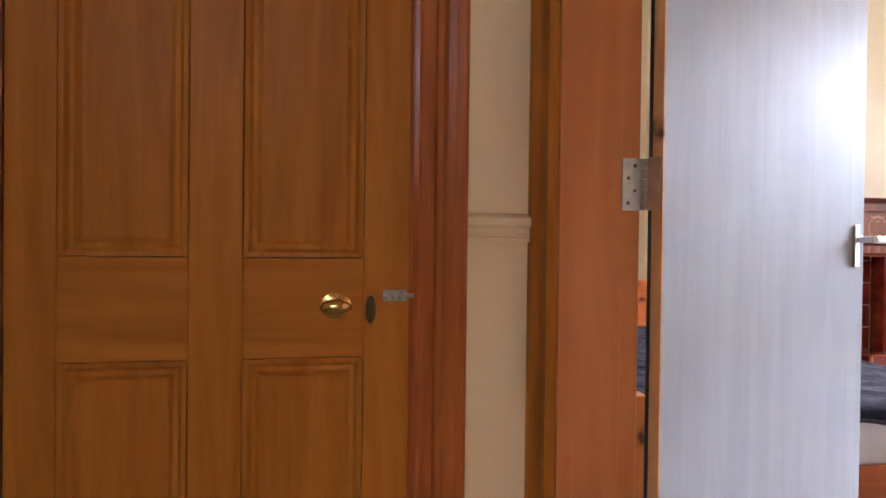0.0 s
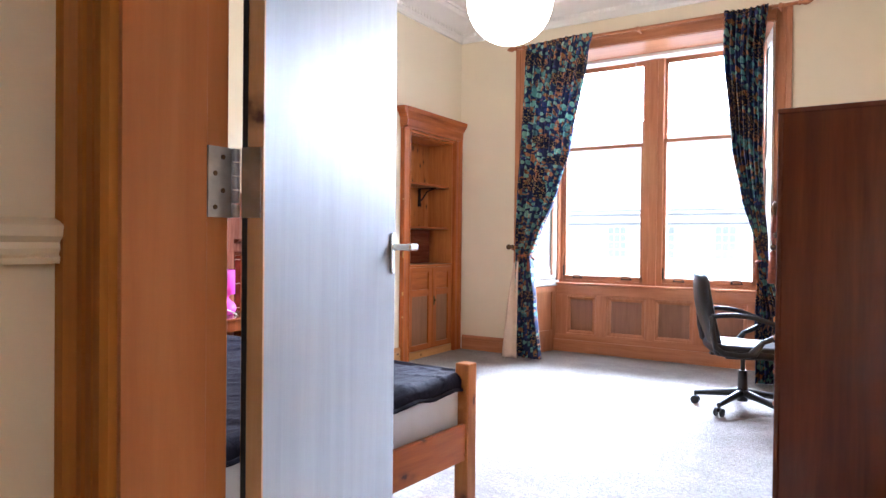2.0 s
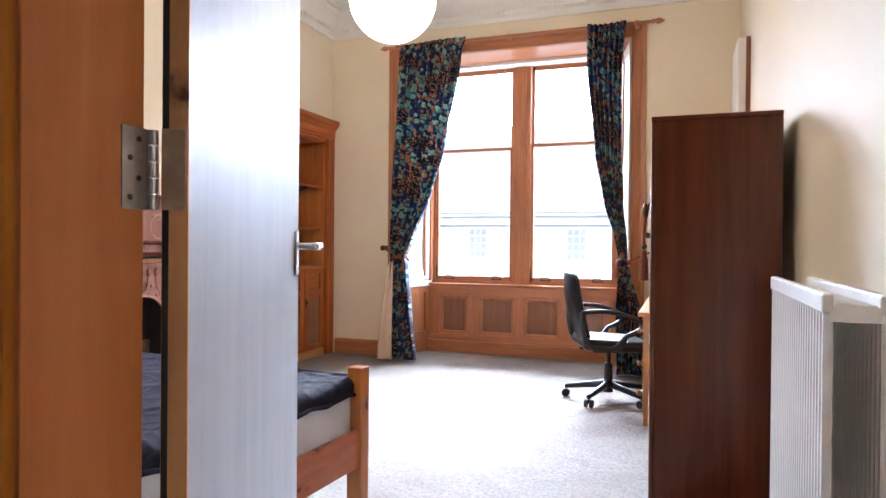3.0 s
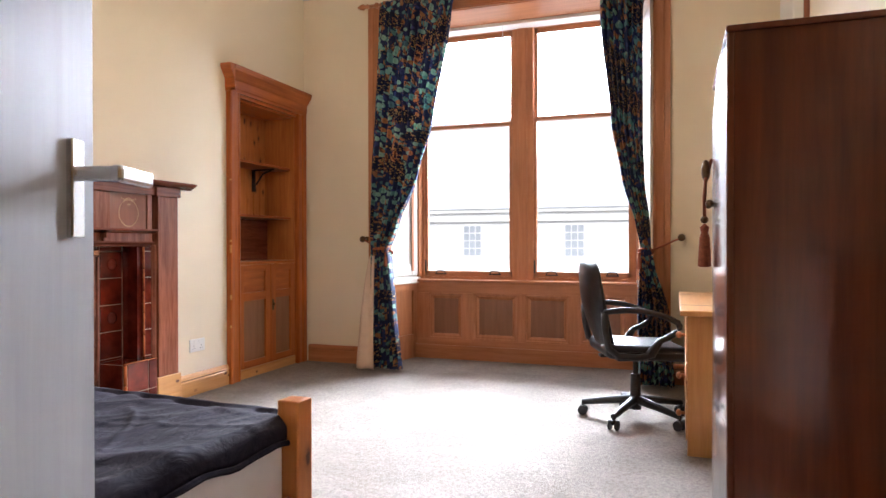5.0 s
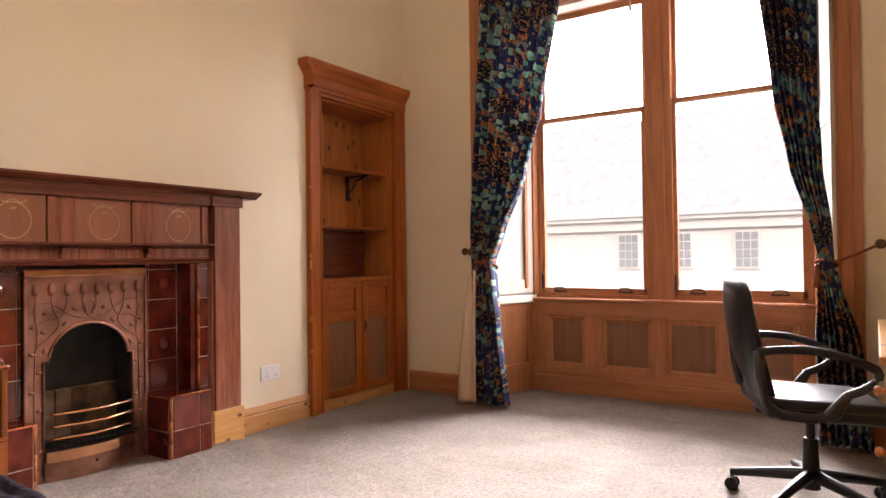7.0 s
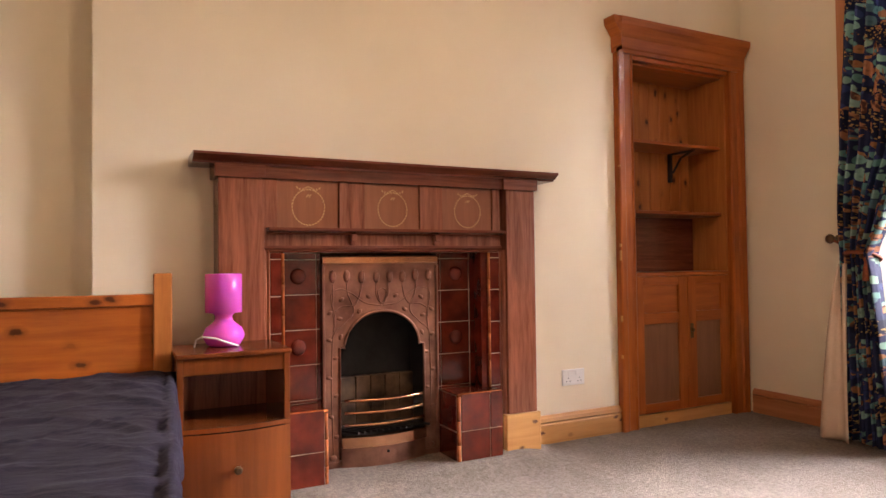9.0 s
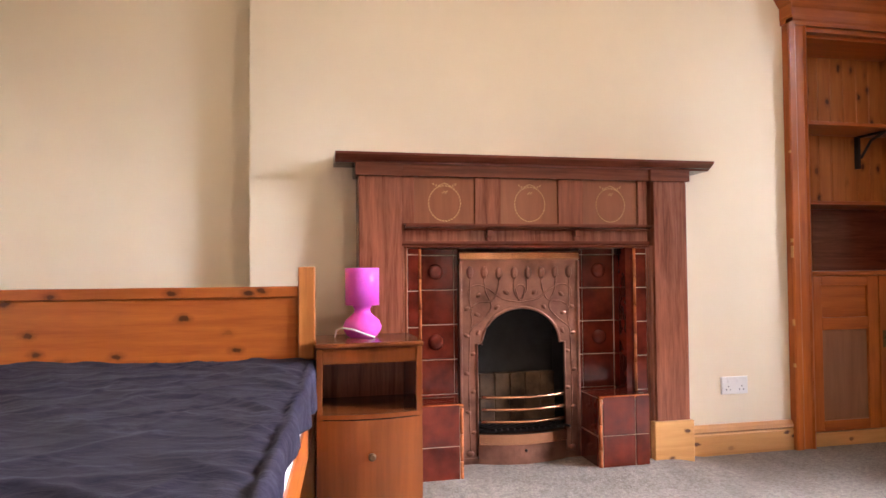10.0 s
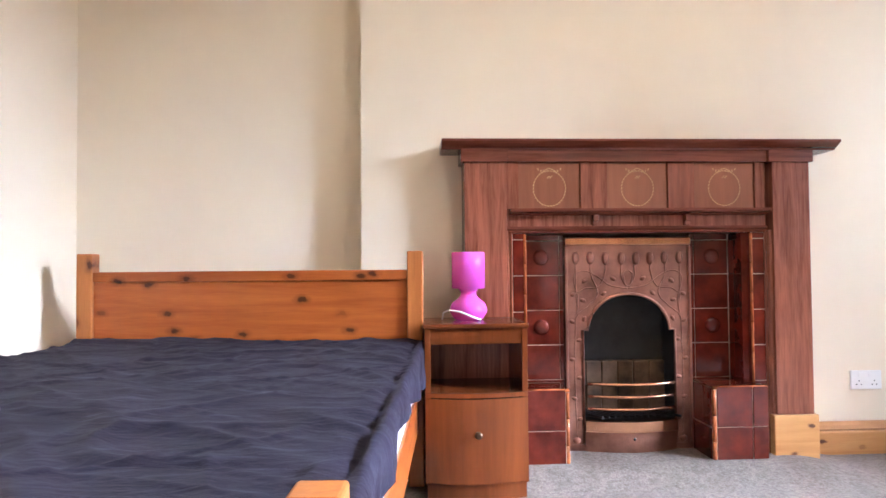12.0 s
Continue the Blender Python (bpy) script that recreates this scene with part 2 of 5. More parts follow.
def curtain_material():
    """Navy print with teal petals, rust leaves and small ochre berries in bands."""
    m, n, l, b = shader("printed_curtain_cotton", 0.85)
    v = coords(n, l, (0.25, 1.0, 0.85))
    wob = n.new("ShaderNodeTexNoise")
    wob.inputs["Scale"].default_value = 7
    l.new(v, wob.inputs["Vector"])
    vv = mix(n, l, 0.05, v, wob.outputs["Color"], 'ADD')

    def cells(scale, what, feature='F1'):
        k = n.new("ShaderNodeTexVoronoi")
        k.inputs["Scale"].default_value = scale
        k.feature = feature
        l.new(vv, k.inputs["Vector"])
        return k.outputs[what]
    band = noise_tex(n, l, coords(n, l, (0.2, 2.6, 5.0)), 1.0, 1)
    near = cells(25, "Distance")
    petal = ramp(n, l, near, [(0.47, (1, 1, 1)), (0.53, (0, 0, 0))])
    pick = ramp(n, l, cells(25, "Color"), [(0.0, (0.05, 0.065, 0.20)), (0.24, (0.15, 0.33, 0.32)), (0.40, (0.26, 0.46, 0.40)), (0.53, (0.10, 0.20, 0.24)), (0.61, (0.32, 0.50, 0.41)), (0.73, (0.46, 0.20, 0.10)), (0.85, (0.07, 0.09, 0.26))])
    pick.node.color_ramp.interpolation = 'CONSTANT'
    heart = ramp(n, l, near, [(0.06, (0.55, 0.55, 0.55)), (0.2, (1, 1, 1))])
    pick = mix(n, l, 0.8, pick, heart, 'MULTIPLY')
    base = mix(n, l, petal, (0.026, 0.036, 0.10), pick)
    spots = ramp(n, l, cells(78, "Distance"), [(0.26, (1, 1, 1)), (0.36, (0, 0, 0))])
    berries = mix(n, l, spots, (0.016, 0.020, 0.055), (0.52, 0.33, 0.13))
    in_band = ramp(n, l, band, [(0.55, (0, 0, 0)), (0.565, (1, 1, 1))])
    base = mix(n, l, in_band, base, berries)
    leaf = noise_tex(n, l, coords(n, l, (0.2, 11, 5)), 1.7, 2, 0.5, 2.0)
    leaf_on = ramp(n, l, leaf, [(0.59, (0, 0, 0)), (0.605, (1, 1, 1))])
    vein = noise_tex(n, l, coords(n, l, (0.2, 60, 20)), 1.6, 2)
    rust = ramp(n, l, vein, [(0.42, (0.14, 0.055, 0.045)), (0.52, (0.52, 0.24, 0.12))])
    base = mix(n, l, leaf_on, base, rust)
    l.new(base, b.inputs["Base Color"])
    bump(n, l, b, noise_tex(n, l, coords(n, l, (1, 1, 1)), 350, 2), 0.15)
    tr, ms = n.new("ShaderNodeBsdfTranslucent"), n.new("ShaderNodeMixShader")
    l.new(base, tr.inputs["Color"])
    ms.inputs[0].default_value = 0.42
    l.new(b.outputs[0], ms.inputs[1])
    l.new(tr.outputs[0], ms.inputs[2])
    l.new(ms.outputs[0], n["Material Output"].inputs["Surface"])
    return m


def glass_material():
    m, n, l, b = shader("window_glass", 0.0)
    b.inputs["Transmission Weight"].default_value, b.inputs["IOR"].default_value = 1.0, 1.12
    b.inputs["Base Color"].default_value = (0.97, 0.98, 0.98, 1)
    return m


def lamp_material():
    m, n, l, b = shader("lit_paper_globe", 0.8)
    b.inputs["Base Color"].default_value = (0.85, 0.82, 0.78, 1)
    b.inputs["Emission Color"].default_value = (1.0, 0.80, 0.56, 1)
    b.inputs["Emission Strength"].default_value = GLOBE
    return m


MAT_carpet, MAT_sheet, MAT_curtain, MAT_glass, MAT_globe = carpet_material(), sheet_material(), curtain_material(), glass_material(), lamp_material()

# ---- building helpers ----

def thing(name, m=None, label="", category="", group="", kind=""):
    """A top-level Empty. m is the thing's pose; parts are then given in its own coordinates. Without m parts are given in the room's."""
    ob = tagged(new(name), label, category, group, kind)
    ob.empty_display_size = 0.1
    if m is not None:
        ob.matrix_world = m
    return ob


def part(name, bm, material, parent, label=""):
    me = bpy.data.meshes.new(name)
    bmesh.ops.recalc_face_normals(bm, faces=bm.faces)
    bm.to_mesh(me)
    bm.free()
    me.materials.append(material)
    ob = new(name, me)
    ob.parent = parent
    if label:
        ob["label"] = label
    return ob


def solid(name, bm, material, label="", category="", kind="", group=""):
    ob = part(name, bm, material, None)
    return tagged(ob, label, category, group, kind)


def smooth(ob):
    for p in ob.data.polygons:
        p.use_smooth = True
    return ob


def mesh(*shapes):
    """One bmesh from several."""
    out = bmesh.new()
    for s in shapes:
        me = bpy.data.meshes.new("tmp")
        s.to_mesh(me)
        s.free()
        out.from_mesh(me)
        bpy.data.meshes.remove(me)
    return out


def box(x0, x1, y0, y1, z0, z1, bev=0.0, seg=2):
    bm = bmesh.new()
    bmesh.ops.create_cube(bm, size=1, matrix=Matrix.Translation(((x0 + x1) / 2, (y0 + y1) / 2, (z0 + z1) / 2)) @ Matrix.Diagonal((x1 - x0, y1 - y0, z1 - z0, 1)))
    if bev:
        bmesh.ops.bevel(bm, geom=bm.edges[:], offset=bev, segments=seg, affect='EDGES', profile=0.5)
    return bm


def rod(p, q, r, r2=None, seg=16):
    p, q = Vector(p), Vector(q)
    bm = bmesh.new()
    bmesh.ops.create_cone(bm, cap_ends=True, segments=seg, radius1=r, radius2=r if r2 is None else r2, depth=(q - p).length,
                          matrix=Matrix.Translation((p + q) / 2) @ (q - p).to_track_quat('Z', 'Y').to_matrix().to_4x4())
    return bm


def ball(c, r, scale=(1, 1, 1), seg=16):
    bm = bmesh.new()
    bmesh.ops.create_uvsphere(bm, u_segments=seg, v_segments=seg // 2 + 2, radius=r, matrix=Matrix.Translation(c) @ Matrix.Diagonal((*scale, 1)))
    return bm


def lathe(profile, c, seg=32):
    """Turned shape from (radius, height) pairs round the upright axis at c."""
    bm = bmesh.new()
    rings = []
    for r, z in profile:
        rings.append([bm.verts.new((c[0] + r * math.cos(2 * math.pi * i / seg), c[1] + r * math.sin(2 * math.pi * i / seg), c[2] + z)) for i in range(seg)])
    for a, b in zip(rings, rings[1:]):
        for i in range(seg):
            bm.faces.new((a[i], a[(i + 1) % seg], b[(i + 1) % seg], b[i]))
    bm.faces.new(rings[0])
    bm.faces.new(rings[-1])
    return bm


def sweep(points, r, seg=8, closed=False):
    """A round bar along points."""
    bm = bmesh.new()
    pts = [Vector(p) for p in points]
    rings = []
    for i, p in enumerate(pts):
        d = (pts[min(i + 1, len(pts) - 1)] - pts[max(i - 1, 0)]).normalized()
        up = Vector((0, 0, 1)) if abs(d.z) < 0.9 else Vector((1, 0, 0))
        s = d.cross(up).normalized()
        u = s.cross(d)
        rr = r[i] if isinstance(r, (list, tuple)) else r
        rings.append([bm.verts.new(p + rr * (math.cos(2 * math.pi * k / seg) * s + math.sin(2 * math.pi * k / seg) * u)) for k in range(seg)])
    for a, b in zip(rings, rings[1:]):
        for k in range(seg):
            bm.faces.new((a[k], a[(k + 1) % seg], b[(k + 1) % seg], b[k]))
    bm.faces.new(rings[0])
    bm.faces.new(rings[-1])
    return bm


def prism(profile, p, q, out, up=(0, 0, 1)):
    """A moulding: profile of (out, up) pairs drawn from p to q."""
    bm = bmesh.new()
    o, u = Vector(out), Vector(up)
    ends = [[bm.verts.new(Vector(e) + a * o + b * u) for a, b in profile] for e in (p, q)]
    k = len(profile)
    for i in range(k):
        bm.faces.new((ends[0][i], ends[0][(i + 1) % k], ends[1][(i + 1) % k], ends[1][i]))
    bm.faces.new(ends[0])
    bm.faces.new(ends[1])
    return bm


def curve_points(a, b, c, count=12):
    a, b, c = Vector(a), Vector(b), Vector(c)
    return [(1 - t) ** 2 * a + 2 * t * (1 - t) * b + t * t * c for t in (i / count for i in range(count + 1))]


# ---- setting ----
TOP = 3.46
WY, WX, RY = 4.765, 6.30, 0.895      # fireplace wall, window wall, wall with the radiator
solid("floor", box(-1.5, 7.2, -0.9, 5.4, -0.12, 0.0), MAT_carpet, "worn beige wool carpet over the whole floor", "floor", "structure")
solid("ceiling", box(-1.5, 7.2, -0.9, 5.4, TOP, TOP + 0.12), MAT_white, "white plaster ceiling", "ceiling", "structure")
solid("wall_north", mesh(box(2.534, 3.19, WY, 5.4, 0, TOP), box(3.19, 4.35, WY, 5.4, 1.04, TOP), box(4.35, 5.33, WY, 5.4, 0, TOP),
                         box(5.33, 6.14, WY, 5.4, 2.2, TOP), box(6.14, 6.9, WY, 5.4, 0, TOP), box(3.19, 4.35, 5.15, 5.4, 0, 1.04), box(5.33, 6.14, 5.2, 5.4, 0, 2.2)),
      MAT_wall, "cream painted chimney breast wall", "wall", "structure")
solid("wall_alcove", box(0.9, 2.534, 4.895, 5.4, 0, TOP), MAT_wall, "cream painted wall behind the bed", "wall", "structure")
solid("wall_west", mesh(box(0.945, 1.215, 2.75, 4.91, 0, TOP), box(0.77, 0.945, 2.0, 4.91, 0, TOP), box(0.77, 0.945, 1.07, 2.0, 2.06, TOP), box(0.77, 0.945, -0.9, 1.07, 0, TOP)),
      MAT_wall, "cream painted wall with the doorway", "wall", "structure")
solid("wall_south", box(0.945, 6.9, 0.6, RY, 0, TOP), MAT_wall, "cream painted wall behind the radiator", "wall", "structure")
solid("wall_east", mesh(box(WX, 6.95, RY, 1.78, 0, TOP), box(WX, 6.95, 3.99, WY, 0, TOP), box(WX, 6.95, 1.78, 3.99, 2.985, TOP)),
      MAT_wall, "cream painted window wall", "wall", "structure")
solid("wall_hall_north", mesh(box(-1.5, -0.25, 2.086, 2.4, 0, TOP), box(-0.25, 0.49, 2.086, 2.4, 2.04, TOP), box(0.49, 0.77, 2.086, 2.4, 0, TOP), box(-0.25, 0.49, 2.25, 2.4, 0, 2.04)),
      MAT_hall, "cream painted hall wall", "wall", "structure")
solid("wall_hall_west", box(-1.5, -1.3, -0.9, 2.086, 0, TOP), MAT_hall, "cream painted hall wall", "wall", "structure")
# Unseen wall; its high opening is added to let sky light into the hall.
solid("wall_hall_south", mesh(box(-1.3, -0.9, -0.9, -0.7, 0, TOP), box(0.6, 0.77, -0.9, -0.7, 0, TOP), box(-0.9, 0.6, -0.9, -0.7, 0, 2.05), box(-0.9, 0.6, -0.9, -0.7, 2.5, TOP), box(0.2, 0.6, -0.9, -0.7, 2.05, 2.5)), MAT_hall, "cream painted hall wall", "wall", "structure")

COVE = [(0, 0), (0.02, 0), (0.03, 0.03), (0.05, 0.05), (0.05, 0.085), (0.07, 0.1), (0.12, 0.13), (0.2, 0.17), (0.22, 0.2), (0.24, 0.2), (0.24, 0.225), (0, 0.225)]
ZC = TOP - 0.225


def cornice():
    runs = [((2.534, WY, ZC), (WX, WY, ZC), (0, -1, 0)), ((WX, RY, ZC), (WX, WY, ZC), (-1, 0, 0)), ((0.945, RY, ZC), (WX, RY, ZC), (0, 1, 0)), ((1.215, 4.895, ZC), (2.534, 4.895, ZC), (0, -1, 0))]
    shapes = [prism(COVE, *r) for r in runs]
    y = RY + 0.1
    while y < WY - 0.06:
        shapes.append(box(WX - 0.062, WX - 0.048, y, y + 0.022, ZC + 0.052, ZC + 0.084))
        y += 0.05
    x = 2.6
    while x < WX - 0.06:
        shapes.append(box(x, x + 0.022, WY - 0.062, WY - 0.048, ZC + 0.052, ZC + 0.084))
        x += 0.05
    return solid("cornice_trim", mesh(*shapes), MAT_white, "white plaster cornice with a dentil band", "cornice", "structure")


cornice()
SKIRT = [(0, 0), (0.022, 0), (0.022, 0.1), (0.018, 0.108), (0.026, 0.118), (0.02, 0.135), (0.008, 0.15), (0, 0.15)]
solid("baseboard", prism(SKIRT, (4.555, WY, 0), (5.208, WY, 0), (0, -1, 0)), MAT_light_pine_x, "varnished pine skirting board", "skirting", "structure")
solid("baseboard", mesh(prism(SKIRT, (WX, 4.07, 0), (WX, WY - 0.05, 0), (-1, 0, 0)), prism(SKIRT, (WX, RY, 0), (WX, 1.63, 0), (-1, 0, 0))), MAT_trim_y, "varnished brown skirting board", "skirting", "structure")
solid("baseboard", mesh(prism(SKIRT, (0.95, RY, 0), (WX, RY, 0), (0, 1, 0)), prism(SKIRT, (1.215, 4.895, 0), (2.53, 4.895, 0), (0, -1, 0))), MAT_pine_x, "varnished pine skirting board", "skirting", "structure")

# ---- hall: panelled door, dado rail, doorway ----


def panel_moulding(x0, x1, z0, z1, y, w=0.026, d=0.014):
    """Four mitred bars of a raised panel moulding, facing -y."""
    shapes = []
    prof = [(0, 0), (d, 0.002), (d * 0.9, w * 0.3), (d * 0.45, w * 0.5), (d * 0.5, w * 0.75), (0.002, w), (0, w)]
    shapes.append(prism(prof, (x0, y, z0), (x1, y, z0), (0, -1, 0), (0, 0, 1)))
    shapes.append(prism(prof, (x0, y, z1), (x1, y, z1), (0, -1, 0), (0, 0, -1)))
    shapes.append(prism(prof, (x0, y, z0), (x0, y, z1), (0, -1, 0), (1, 0, 0)))
    shapes.append(prism(prof, (x1, y, z0), (x1, y, z1), (0, -1, 0), (-1, 0, 0)))
    return mesh(*shapes)


def pine_door():
    d = tagged(thing("door_1"), "closed four-panelled varnished pine door with brass knob", "door", kind="structure")
    y0, y1 = 2.035, 2.075
    xs = (-0.238, -0.153, 0.068, 0.164, 0.389, 0.478)
    for a, b in ((xs[0], xs[1]), (xs[2], xs[3]), (xs[4], xs[5])):
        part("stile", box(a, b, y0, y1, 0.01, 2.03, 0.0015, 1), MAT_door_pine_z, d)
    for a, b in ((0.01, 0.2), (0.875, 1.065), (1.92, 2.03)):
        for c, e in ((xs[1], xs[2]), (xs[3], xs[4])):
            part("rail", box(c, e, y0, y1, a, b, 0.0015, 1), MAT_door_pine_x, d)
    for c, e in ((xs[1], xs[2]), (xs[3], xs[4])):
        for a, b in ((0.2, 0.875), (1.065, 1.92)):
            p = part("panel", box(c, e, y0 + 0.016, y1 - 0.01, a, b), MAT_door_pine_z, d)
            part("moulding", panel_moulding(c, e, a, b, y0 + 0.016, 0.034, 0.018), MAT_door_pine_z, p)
    k = part("door_knob", lathe([(0.004, 0.052), (0.018, 0.048), (0.022, 0.036), (0.016, 0.024), (0.009, 0.016), (0.009, 0.002)][::-1], (0, 0, 0), 24), MAT_brass, d, "oval brass knob")
    k.data.transform(Matrix.Translation((0.336, y0, 0.974)) @ Matrix.Rotation(radians(90), 4, 'X') @ Matrix.Diagonal((1.35, 0.62, 0.8, 1)))
    smooth(k)
    r = part("rosette", lathe([(0.024, 0), (0.024, 0.003), (0.016, 0.006)], (0, 0, 0), 24), MAT_brass, d, "oval brass backplate")
    r.data.transform(Matrix.Translation((0.336, y0, 0.974)) @ Matrix.Rotation(radians(90), 4, 'X') @ Matrix.Diagonal((1.25, 1.0, 1, 1)))
    e = part("keyhole_cover", lathe([(0.013, 0), (0.013, 0.003), (0.009, 0.007), (0.003, 0.008)], (0, 0, 0), 20), MAT_bronze, d, "dull brass keyhole cover")
    e.data.transform(Matrix.Translation((0.403, y0, 0.966)) @ Matrix.Rotation(radians(90), 4, 'X') @ Matrix.Diagonal((0.8, 2.1, 1, 1)))
    part("bolt", mesh(box(0.428, 0.474, y0 - 0.003, y0, 0.982, 1.004), rod((0.426, y0 - 0.008, 0.993), (0.486, y0 - 0.008, 0.993), 0.005), box(0.434, 0.44, y0 - 0.014, y0, 0.984, 1.002), box(0.46, 0.466, y0 - 0.014, y0, 0.984, 1.002), ball((0.448, y0 - 0.016, 0.993), 0.005)), MAT_steel, d, "small steel slide bolt")


pine_door()
ARCH = [(0, 0), (0.018, 0), (0.020, 0.012), (0.014, 0.02), (0.014, 0.045), (0.02, 0.05), (0.02, 0.062), (0.026, 0.07), (0.032, 0.085), (0.034, 0.105), (0.03, 0.112), (0, 0.112)]


def architraves():
    t = tagged(thing("trim_hall_door"), "moulded varnished pine architrave round the panelled door", "architrave", kind="structure")
    part("upright", prism(ARCH, (0.488, 2.086, 0), (0.488, 2.086, 2.15), (0, -1, 0), (1, 0, 0)), MAT_pine_z, t)
    part("upright", prism(ARCH, (-0.248, 2.086, 0), (-0.248, 2.086, 2.15), (0, -1, 0), (-1, 0, 0)), MAT_pine_z, t)
    part("head", prism(ARCH, (-0.248, 2.086, 2.04), (0.488, 2.086, 2.04), (0, -1, 0), (0, 0, 1)), MAT_pine_x, t)
    part("frame", mesh(box(-0.25, -0.24, 2.03, 2.2, 0, 2.04), box(0.481, 0.489, 2.06, 2.2, 0, 2.04)), MAT_pine_z, t)
    t = tagged(thing("trim_doorway"), "fluted dark pine architrave and reddish jamb of the doorway", "door frame", kind="structure")
    flute = [(0, 0), (0.014, 0), (0.022, 0.006), (0.022, 0.02), (0.014, 0.025), (0.018, 0.032), (0.018, 0.045), (0.012, 0.05), (0.016, 0.058), (0.016, 0.07), (0.03, 0.078), (0.032, 0.094), (0, 0.094)]
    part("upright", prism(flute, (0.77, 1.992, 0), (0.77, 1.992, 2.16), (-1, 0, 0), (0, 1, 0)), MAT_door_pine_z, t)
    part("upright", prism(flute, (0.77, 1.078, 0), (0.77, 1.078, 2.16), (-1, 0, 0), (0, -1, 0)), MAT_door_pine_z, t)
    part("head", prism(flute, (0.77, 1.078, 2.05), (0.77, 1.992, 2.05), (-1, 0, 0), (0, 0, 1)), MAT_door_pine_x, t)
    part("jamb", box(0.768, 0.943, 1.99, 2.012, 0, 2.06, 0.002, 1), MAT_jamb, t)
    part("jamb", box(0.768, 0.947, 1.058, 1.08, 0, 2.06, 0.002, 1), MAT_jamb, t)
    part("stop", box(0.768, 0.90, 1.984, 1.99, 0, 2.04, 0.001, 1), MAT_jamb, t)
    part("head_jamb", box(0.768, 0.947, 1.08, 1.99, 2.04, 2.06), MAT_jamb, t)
    dado = [(0, 0), (0.012, 0), (0.014, 0.008), (0.01, 0.012), (0.014, 0.02), (0.012, 0.028), (0.02, 0.036), (0.022, 0.05), (0.012, 0.056), (0, 0.06)]
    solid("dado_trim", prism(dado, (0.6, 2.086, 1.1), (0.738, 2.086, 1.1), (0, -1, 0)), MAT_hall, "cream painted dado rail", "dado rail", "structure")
    solid("baseboard", prism(SKIRT, (0.6, 2.086, 0), (0.738, 2.086, 0), (0, -1, 0)), MAT_pine_x, "pine skirting board", "skirting", "structure")


architraves()


def room_door():
    # hinge corner of the hall-side face, leaf swung wide into the room
    d = tagged(thing("door_2", pose(0.964, 1.935, 0, 0, 0, 23.0)), "open flush grey-washed door with aluminium lever handle", "door", kind="structure")
    part("leaf", box(0.003, 0.855, 0.002, 0.034, 0.012, 2.03, 0.002, 1), MAT_leaf, d)
    part("edge_lipping", box(-0.002, 0.003, 0.001, 0.035, 0.012, 2.03), MAT_leaf_edge, d, "bare wood hinge edge")
    part("draught_strip", box(-0.0035, -0.002, 0.026, 0.034, 0.012, 2.03), MAT_black, d, "dark draught strip")
    h = part("door_handle", mesh(box(0.788, 0.816, -0.006, 0.002, 1.045, 1.157, 0.002), rod((0.802, -0.006, 1.118), (0.802, -0.048, 1.118), 0.009), box(0.792, 0.888, -0.058, -0.042, 1.108, 1.128, 0.005)), MAT_chrome, d, "satin aluminium lever on a plate")
    part("door_handle", mesh(box(0.788, 0.816, 0.034, 0.042, 1.045, 1.157, 0.002), rod((0.802, 0.042, 1.118), (0.802, 0.084, 1.118), 0.009), box(0.792, 0.888, 0.078, 0.094, 1.108, 1.128, 0.005)), MAT_chrome, d, "satin aluminium lever on a plate")
    part("lock_face", box(0.855, 0.857, 0.012, 0.032, 1.04, 1.18), MAT_steel, d)
    for z in (1.167, 0.15, 1.75):
        hh = thing("butt_hinge", None, "worn steel butt hinge on the door jamb", "hinge", "door hinges")
        jl = part("jamb_leaf", box(0.903, 0.949, 1.986, 1.9895, z, z + 0.105), MAT_steel, hh)
        dl = box(-0.0065, -0.003, 0.004, 0.034, z, z + 0.105)
        dl.transform(pose(0.964, 1.935, 0, 0, 0, 23.0))
        part("door_leaf", dl, MAT_steel, hh)
        for i in range(5):
            part("knuckle", rod((0.949, 1.981, z + 0.021 * i + 0.001), (0.949, 1.981, z + 0.021 * i + 0.020), 0.0065, None, 14), MAT_steel, hh)
        for i in range(4):
            part("screw", rod((0.915 + 0.014 * (i % 2), 1.9865, z + 0.015 + 0.025 * i), (0.915 + 0.014 * (i % 2), 1.9848, z + 0.015 + 0.025 * i), 0.0038, None, 10), MAT_bronze, hh)


room_door()

# ---- window bay ----


